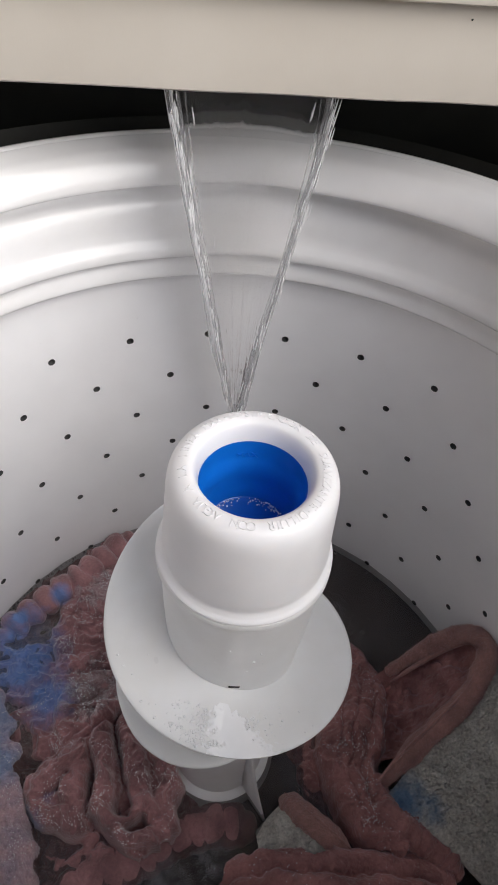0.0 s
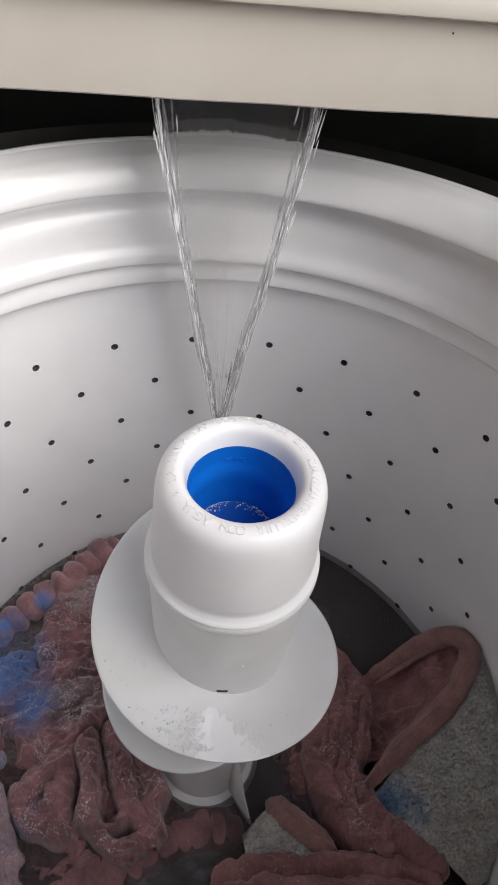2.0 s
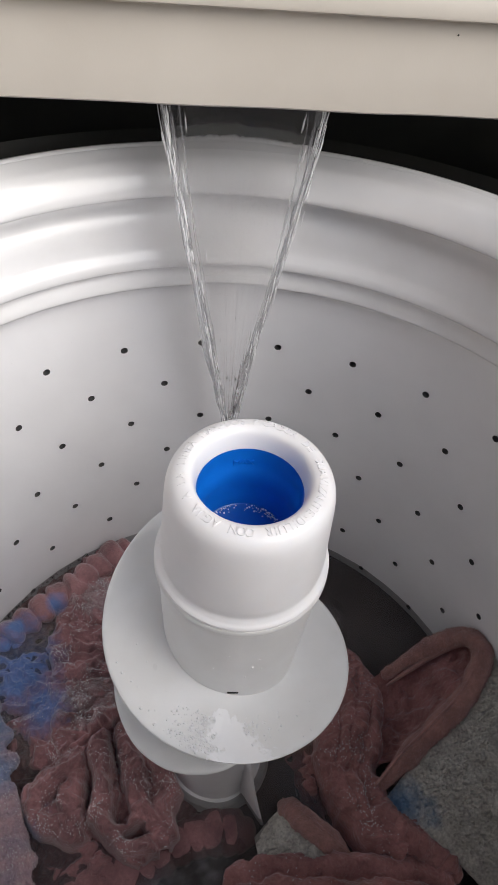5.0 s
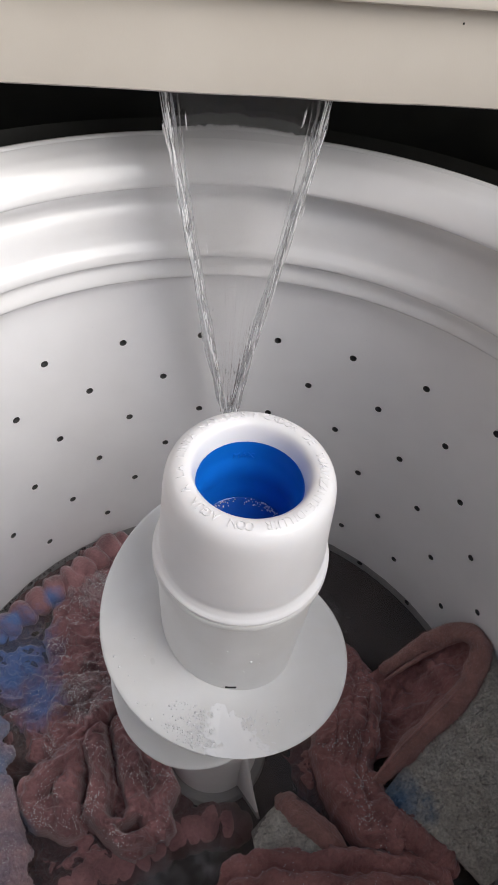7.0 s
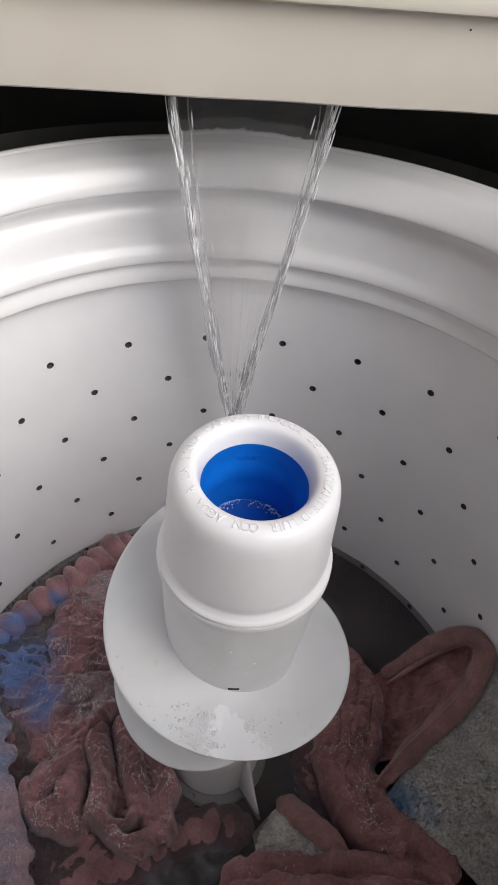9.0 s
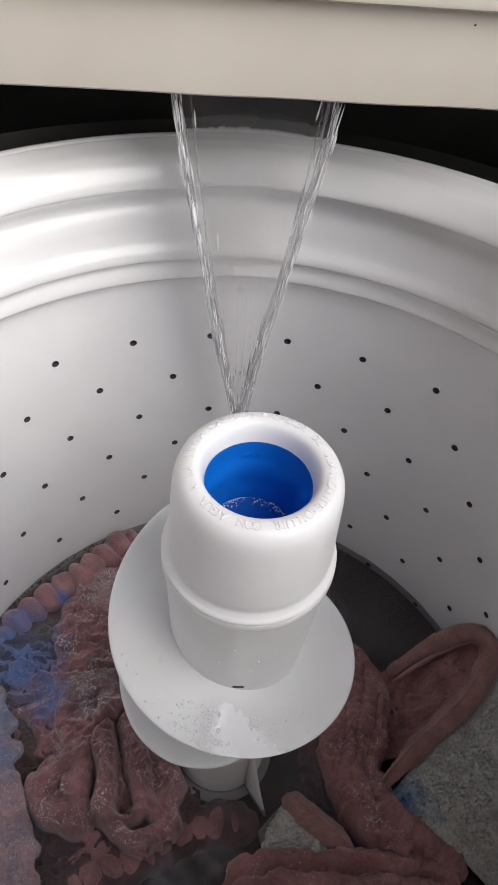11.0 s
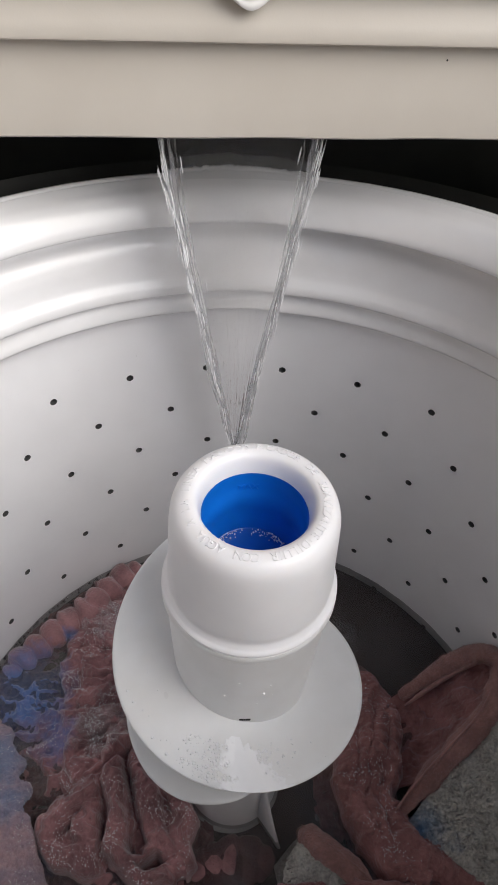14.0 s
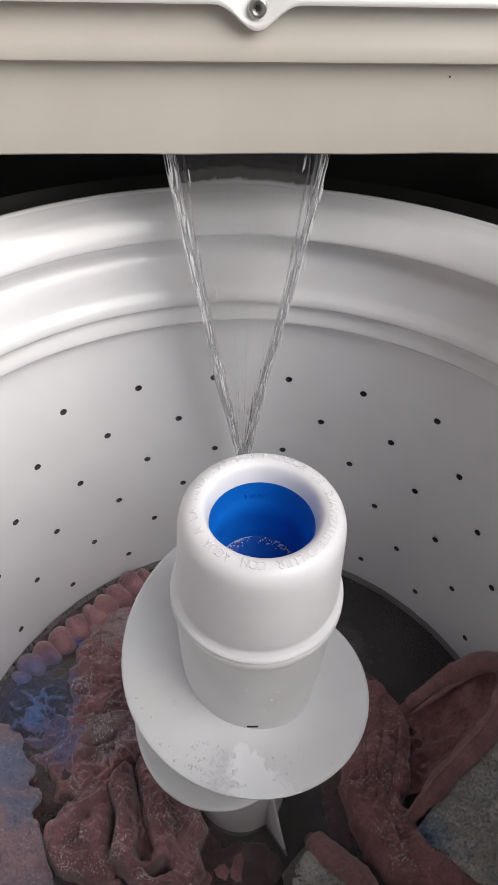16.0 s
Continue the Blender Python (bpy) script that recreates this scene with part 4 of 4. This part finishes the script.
    roll = part("front_roll", cloth_field(-0.07, 0.22, -0.21, -0.08, rolls, -0.330, seed=9, crease=0.0014, pile=0.0010, keep=lambda x, y: (y < -0.084 - 1.4 * np.maximum(0, 0.01 - x)) & (y < -0.088 - 2.0 * np.maximum(0, x - 0.17))), M_PINKD, pale, "thick pink roll of cloth")
    pile(roll, 18000, 0.0011, 0.00014, 4, M_PINKD, pale)
    glints(roll, 200, 70, pale, -0.32)
    part("lining_corner", sheet([(0.028, -0.070, -0.325), (0.048, -0.054, -0.318), (0.064, -0.05, -0.316)], [(0.03, -0.092, -0.320), (0.06, -0.094, -0.311), (0.09, -0.097, -0.311)], 80, 70, 0.006, -0.004, 0.003, 60, 0.0018, 19), M_SHERPA, pale, "corner of grey sherpa lining")
    strip = [(0.052, -0.045, -0.322), (0.063, -0.057, -0.313), (0.080, -0.073, -0.309), (0.103, -0.094, -0.310)]
    st = part("strip", fold(strip, 0.0105, 0.006, 80, 20, 0.0005, 0.01, 0.0022, 27), M_HEM, pale, "narrow pink binding strip")
    part("strip_seam", fold([(x + 0.002, y + 0.002, z + 0.0056) for x, y, z in strip], 0.0013, 0.0011, 60, 8, 0.0003, 0.003, 0.0003, 5), M_HEM, st, "raised stitched seam")


# ---- water ----
def wash_water():
    bm = bmesh.new()
    rings, steps = 40, 120
    prev = None
    for i in range(rings + 1):
        r = 0.035 + (0.2545 - 0.035) * i / rings
        ring = []
        for k in range(steps):
            p = polar(r, 360 * k / steps, 0)
            p.z = 0.0006 * fbm(p.x * 22, p.y * 22, 0.2, 2)
            if i >= rings - 1:
                p.z += 0.0012 * (i - rings + 2) / 2
            ring.append(bm.verts.new(p))
        if prev:
            for k in range(steps):
                bm.faces.new((prev[k], prev[(k + 1) % steps], ring[(k + 1) % steps], ring[k]))
        prev = ring
    bmesh.ops.recalc_face_normals(bm, faces=bm.faces)
    water = link_mesh("wash_water", bm, M_MURK)
    tagged(water, "murky grey soapy water rising in the drum", "water", kind="structure")
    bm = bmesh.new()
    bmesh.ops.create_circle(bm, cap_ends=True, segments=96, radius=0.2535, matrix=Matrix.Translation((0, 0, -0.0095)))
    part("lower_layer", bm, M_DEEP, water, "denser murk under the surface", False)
    # foam bubbles in patches
    bm = bmesh.new()
    rng = random.Random(11)
    for cx, cy, sp, n in ((-0.118, 0.05, 0.013, 70), (-0.10, 0.14, 0.01, 40), (0.085, -0.045, 0.016, 60), (0.125, 0.12, 0.015, 40), (0.23, -0.09, 0.02, 50), (-0.17, -0.06, 0.012, 50), (0.15, 0.19, 0.012, 16)):
        for _ in range(n):
            r = abs(rng.gauss(0, 0.0009)) + 0.0004
            x, y = rng.gauss(cx, sp), rng.gauss(cy, sp)
            if math.hypot(x, y) < 0.25:
                bmesh.ops.create_icosphere(bm, subdivisions=1 if r < 0.001 else 2, radius=r, matrix=Matrix.Translation((x, y, 0.0004)) @ Matrix.Diagonal((1, 1, 0.7, 1)))
    for _ in range(150):  # a line of suds along the wall
        p = polar(0.2525 - abs(rng.gauss(0, 0.0012)), rng.uniform(288, 338), 0.0006)
        bmesh.ops.create_icosphere(bm, subdivisions=1, radius=abs(rng.gauss(0, 0.0007)) + 0.0003, matrix=Matrix.Translation(p))
    part("soap_bubbles", bm, M_DROP, water, "small clear soap bubbles", kind="stuff")
    # milky films: suds, and the sky's reflection painted on the front water
    for cx, cy, sp in ((-0.185, 0.035, 0.026), (-0.045, -0.104, 0.030), (-0.008, -0.092, 0.032), (0.03, -0.105, 0.026), (0.118, 0.128, 0.025)):
        bm = bmesh.new()
        bmesh.ops.create_circle(bm, cap_ends=True, segments=32, radius=sp)
        film = part("suds_and_sheen", bm, M_SUDS, water, "thin milky film of suds and painted sky reflection")
        film.location = (cx, cy, 0.0018)
    return water


def ribbon(path_a, path_b, nu, nv, ripple, freq, seed, thick):
    """A thin falling sheet of water between two edges, with vertical ripples."""
    A, C = spline(path_a, nu), spline(path_b, nu)
    bm = bmesh.new()

    def thick_at(f, fall):
        # thick at the spout, thinning as it falls, in fine upright streaks
        streak = 1 + 0.16 * noise.noise((f * 26, fall * 4, seed)) + 0.07 * noise.noise((f * 70, fall * 9, seed + 4))
        return thick + (0.0040 * math.exp(-fall / 0.035) + 0.0030 * math.exp(-fall / 0.11)) * max(0.2, streak)

    for s in (-1, 1):
        rows = []
        for i in range(nu):
            row = []
            for j in range(nv):
                f = j / (nv - 1)
                p = A[i] * (1 - f) + C[i] * f
                edge = math.sin(math.pi * f) ** 0.5 if 0 < f < 1 else 0
                w = ripple * fbm(f * freq + seed + s * 7, i / nu * 2.2, seed, 3) * (0.35 + 0.65 * min(1, i / nu * 3)) * (1 - i / nu) ** 0.8 * edge
                row.append(bm.verts.new((p[0], p[1] + s * thick_at(f, i / nu * 0.27) * edge + w, p[2])))
            rows.append(row)
        for a, b in zip(rows, rows[1:]):
            for k in range(nv - 1):
                q = (a[k], a[k + 1], b[k + 1], b[k])
                bm.faces.new(q if s < 0 else tuple(reversed(q)))
    bmesh.ops.remove_doubles(bm, verts=bm.verts, dist=0.00002)
    return bm


def rope(path, r0, r1, n, seed, twist):
    """A twisted, lumpy strand of falling water."""
    pts = spline(path, n)
    bm = bmesh.new()
    rows = []
    for i, p in enumerate(pts):
        f = i / (n - 1)
        r = (r0 + (r1 - r0) * f) * (1 + 0.6 * fbm(f * 6, seed, 0.4, 4))
        ox = 0.0012 * noise.noise((f * 9, seed, 2))
        row = []
        for k in range(12):
            a = 2 * math.pi * k / 12
            rr = max(0.0003, r * (1 + 0.30 * math.cos(2 * a + twist * f * 4 + seed) + 0.3 * noise.noise((math.cos(a) * 1.5, math.sin(a) * 1.5, f * 12 + seed))))
            row.append(bm.verts.new((p[0] + ox + rr * math.cos(a), p[1] + rr * 0.8 * math.sin(a), p[2])))
        rows.append(row)
    for a, b in zip(rows, rows[1:]):
        for k in range(12):
            bm.faces.new((a[k], a[(k + 1) % 12], b[(k + 1) % 12], b[k]))
    bm.faces.new(rows[0]); bm.faces.new(list(reversed(rows[-1])))
    bmesh.ops.recalc_face_normals(bm, faces=bm.faces)
    return bm


def water_stream():
    stream = thing("water_stream", None, None, "clear sheet of water falling from the inlet and narrowing", "water")
    left = [(-0.0413, 0.2111, 0.1711), (-0.0363, 0.2088, 0.1322), (-0.0279, 0.2077, 0.0877), (-0.0174, 0.2066, 0.0322), (-0.0057, 0.2055, -0.0289), (0.0045, 0.2044, -0.0800), (0.0075, 0.2040, -0.0980)]
    right = [(0.0593, 0.2111, 0.1733), (0.0570, 0.2088, 0.1433), (0.0509, 0.2077, 0.1044), (0.0409, 0.2066, 0.0433), (0.0287, 0.2055, -0.0178), (0.0182, 0.2044, -0.0800), (0.0160, 0.2040, -0.0980)]
    parts = []
    parts.append(part("sheet", ribbon(left, right, 120, 150, 0.0011, 9, 1.0, 0.0007), M_FALL, stream, "thin clear sheet"))
    for side, shift, r0, r1, seed, tw in ((left, 0.0008, 0.0013, 0.0036, 1.7, 2), (left, 0.0045, 0.0009, 0.0026, 4.4, 3), (left, 0.010, 0.0003, 0.0012, 7.9, 2), (right, -0.0008, 0.0012, 0.0034, 8.1, -2), (right, -0.005, 0.0008, 0.0024, 6.3, 3), (right, -0.010, 0.0003, 0.0011, 2.2, 2)):
        path = [(x + shift * (1 - i / 6), y + 0.0008, z) for i, (x, y, z) in enumerate(side)]
        parts.append(part("strand", rope(path, r0, r1, 260, seed, tw), M_STRAND, stream, "lumpy glinting edge strand"))
    # white cores painted in for bright sky refracted by the strands
    for side, seed in ((left, 5.5), (right, 9.4)):
        for g in range(2):
            path = [(x + 0.0006 * (1 - 2 * g), y - 0.001, z) for x, y, z in side]
            parts.append(part("bright_core", rope(path, 0.0003, 0.0007 + 0.0002 * g, 260, seed + 3 * g, 9), M_CORE, stream, "white core painting the bright refraction of the strand"))
    parts.append(part("column", rope([(0.0115, 0.2035, -0.092), (0.0125, 0.203, -0.14), (0.0125, 0.202, -0.22), (0.0125, 0.202, -0.33)], 0.0045, 0.006, 160, 3.3, 6), M_STRAND, stream, "joined falling column"))
    rng = random.Random(21)
    for side, lean in ((left, -10.3), (right, 9.2)):
        pts = spline(side, 200)
        inward = 1 if lean < 0 else -1
        for g in range(3):
            bm = bmesh.new()
            for _ in range(34):
                k = int(rng.uniform(8, 195))
                p = pts[k]
                s = rng.uniform(0.0002, 0.0006)
                off = rng.gauss(0.0008, 0.0016) if rng.random() < 0.7 else abs(rng.gauss(0, 0.007)) * (1 - k / 200)
                bmesh.ops.create_icosphere(bm, subdivisions=1, radius=1, matrix=Matrix.Translation((p[0] + inward * off, p[1] + rng.gauss(0, 0.0015) - 0.002, p[2])) @ Matrix.Rotation(radians(lean * rng.uniform(0.6, 1.1)), 4, "Y") @ Matrix.Diagonal((s, s, s * rng.uniform(8, 24), 1)))
            # opaque white flecks paint the glints along the strands
            parts.append(part("spray", bm, M_BEAD, stream, "small flecks of spray with glints painted white", kind="stuff"))
    return stream, parts


cabinet()
deck()
drum()
agitator()
laundry()
water_ob = wash_water()
stream_ob, stream_parts = water_stream()


def motions():
    # the water level rises slowly while the machine fills
    walk(water_ob, [(0, pose(0, 0, B - 0.3215)), (4, pose(0, 0, B - 0.3195)), (8, pose(0, 0, B - 0.3165)), (12, pose(0, 0, B - 0.312)), (16, pose(0, 0, B - 0.308))])
    # the soaked blankets float up with it
    for ob, rise in ((rose, 0.0105), (pale, 0.0075)):
        walk(ob, [(0, pose(0, 0, B)), (4, pose(0, 0, B + rise * 0.15)), (8, pose(0, 0, B + rise * 0.38)), (12, pose(0, 0, B + rise * 0.7)), (16, pose(0, 0, B + rise))])
    # falling water flickers: its strands run and sway a little
    rng = random.Random(9)
    for i, ob in enumerate(stream_parts):
        rows = []
        for k in range(81):
            t = k * 0.2
            if i == 0:
                m = pose(0.0004 * rng.uniform(-1, 1), 0.0006 * rng.uniform(-1, 1), 0.004 * rng.uniform(-1, 0), 0, 0, 0)
            else:
                m = pose(0.0006 * rng.uniform(-1, 1), 0.0008 * rng.uniform(-1, 1), 0.006 * rng.uniform(-1, 0.2), 0, 0.35 * rng.uniform(-1, 1), 0)
            rows.append((t, m))
        walk(ob, rows)


motions()
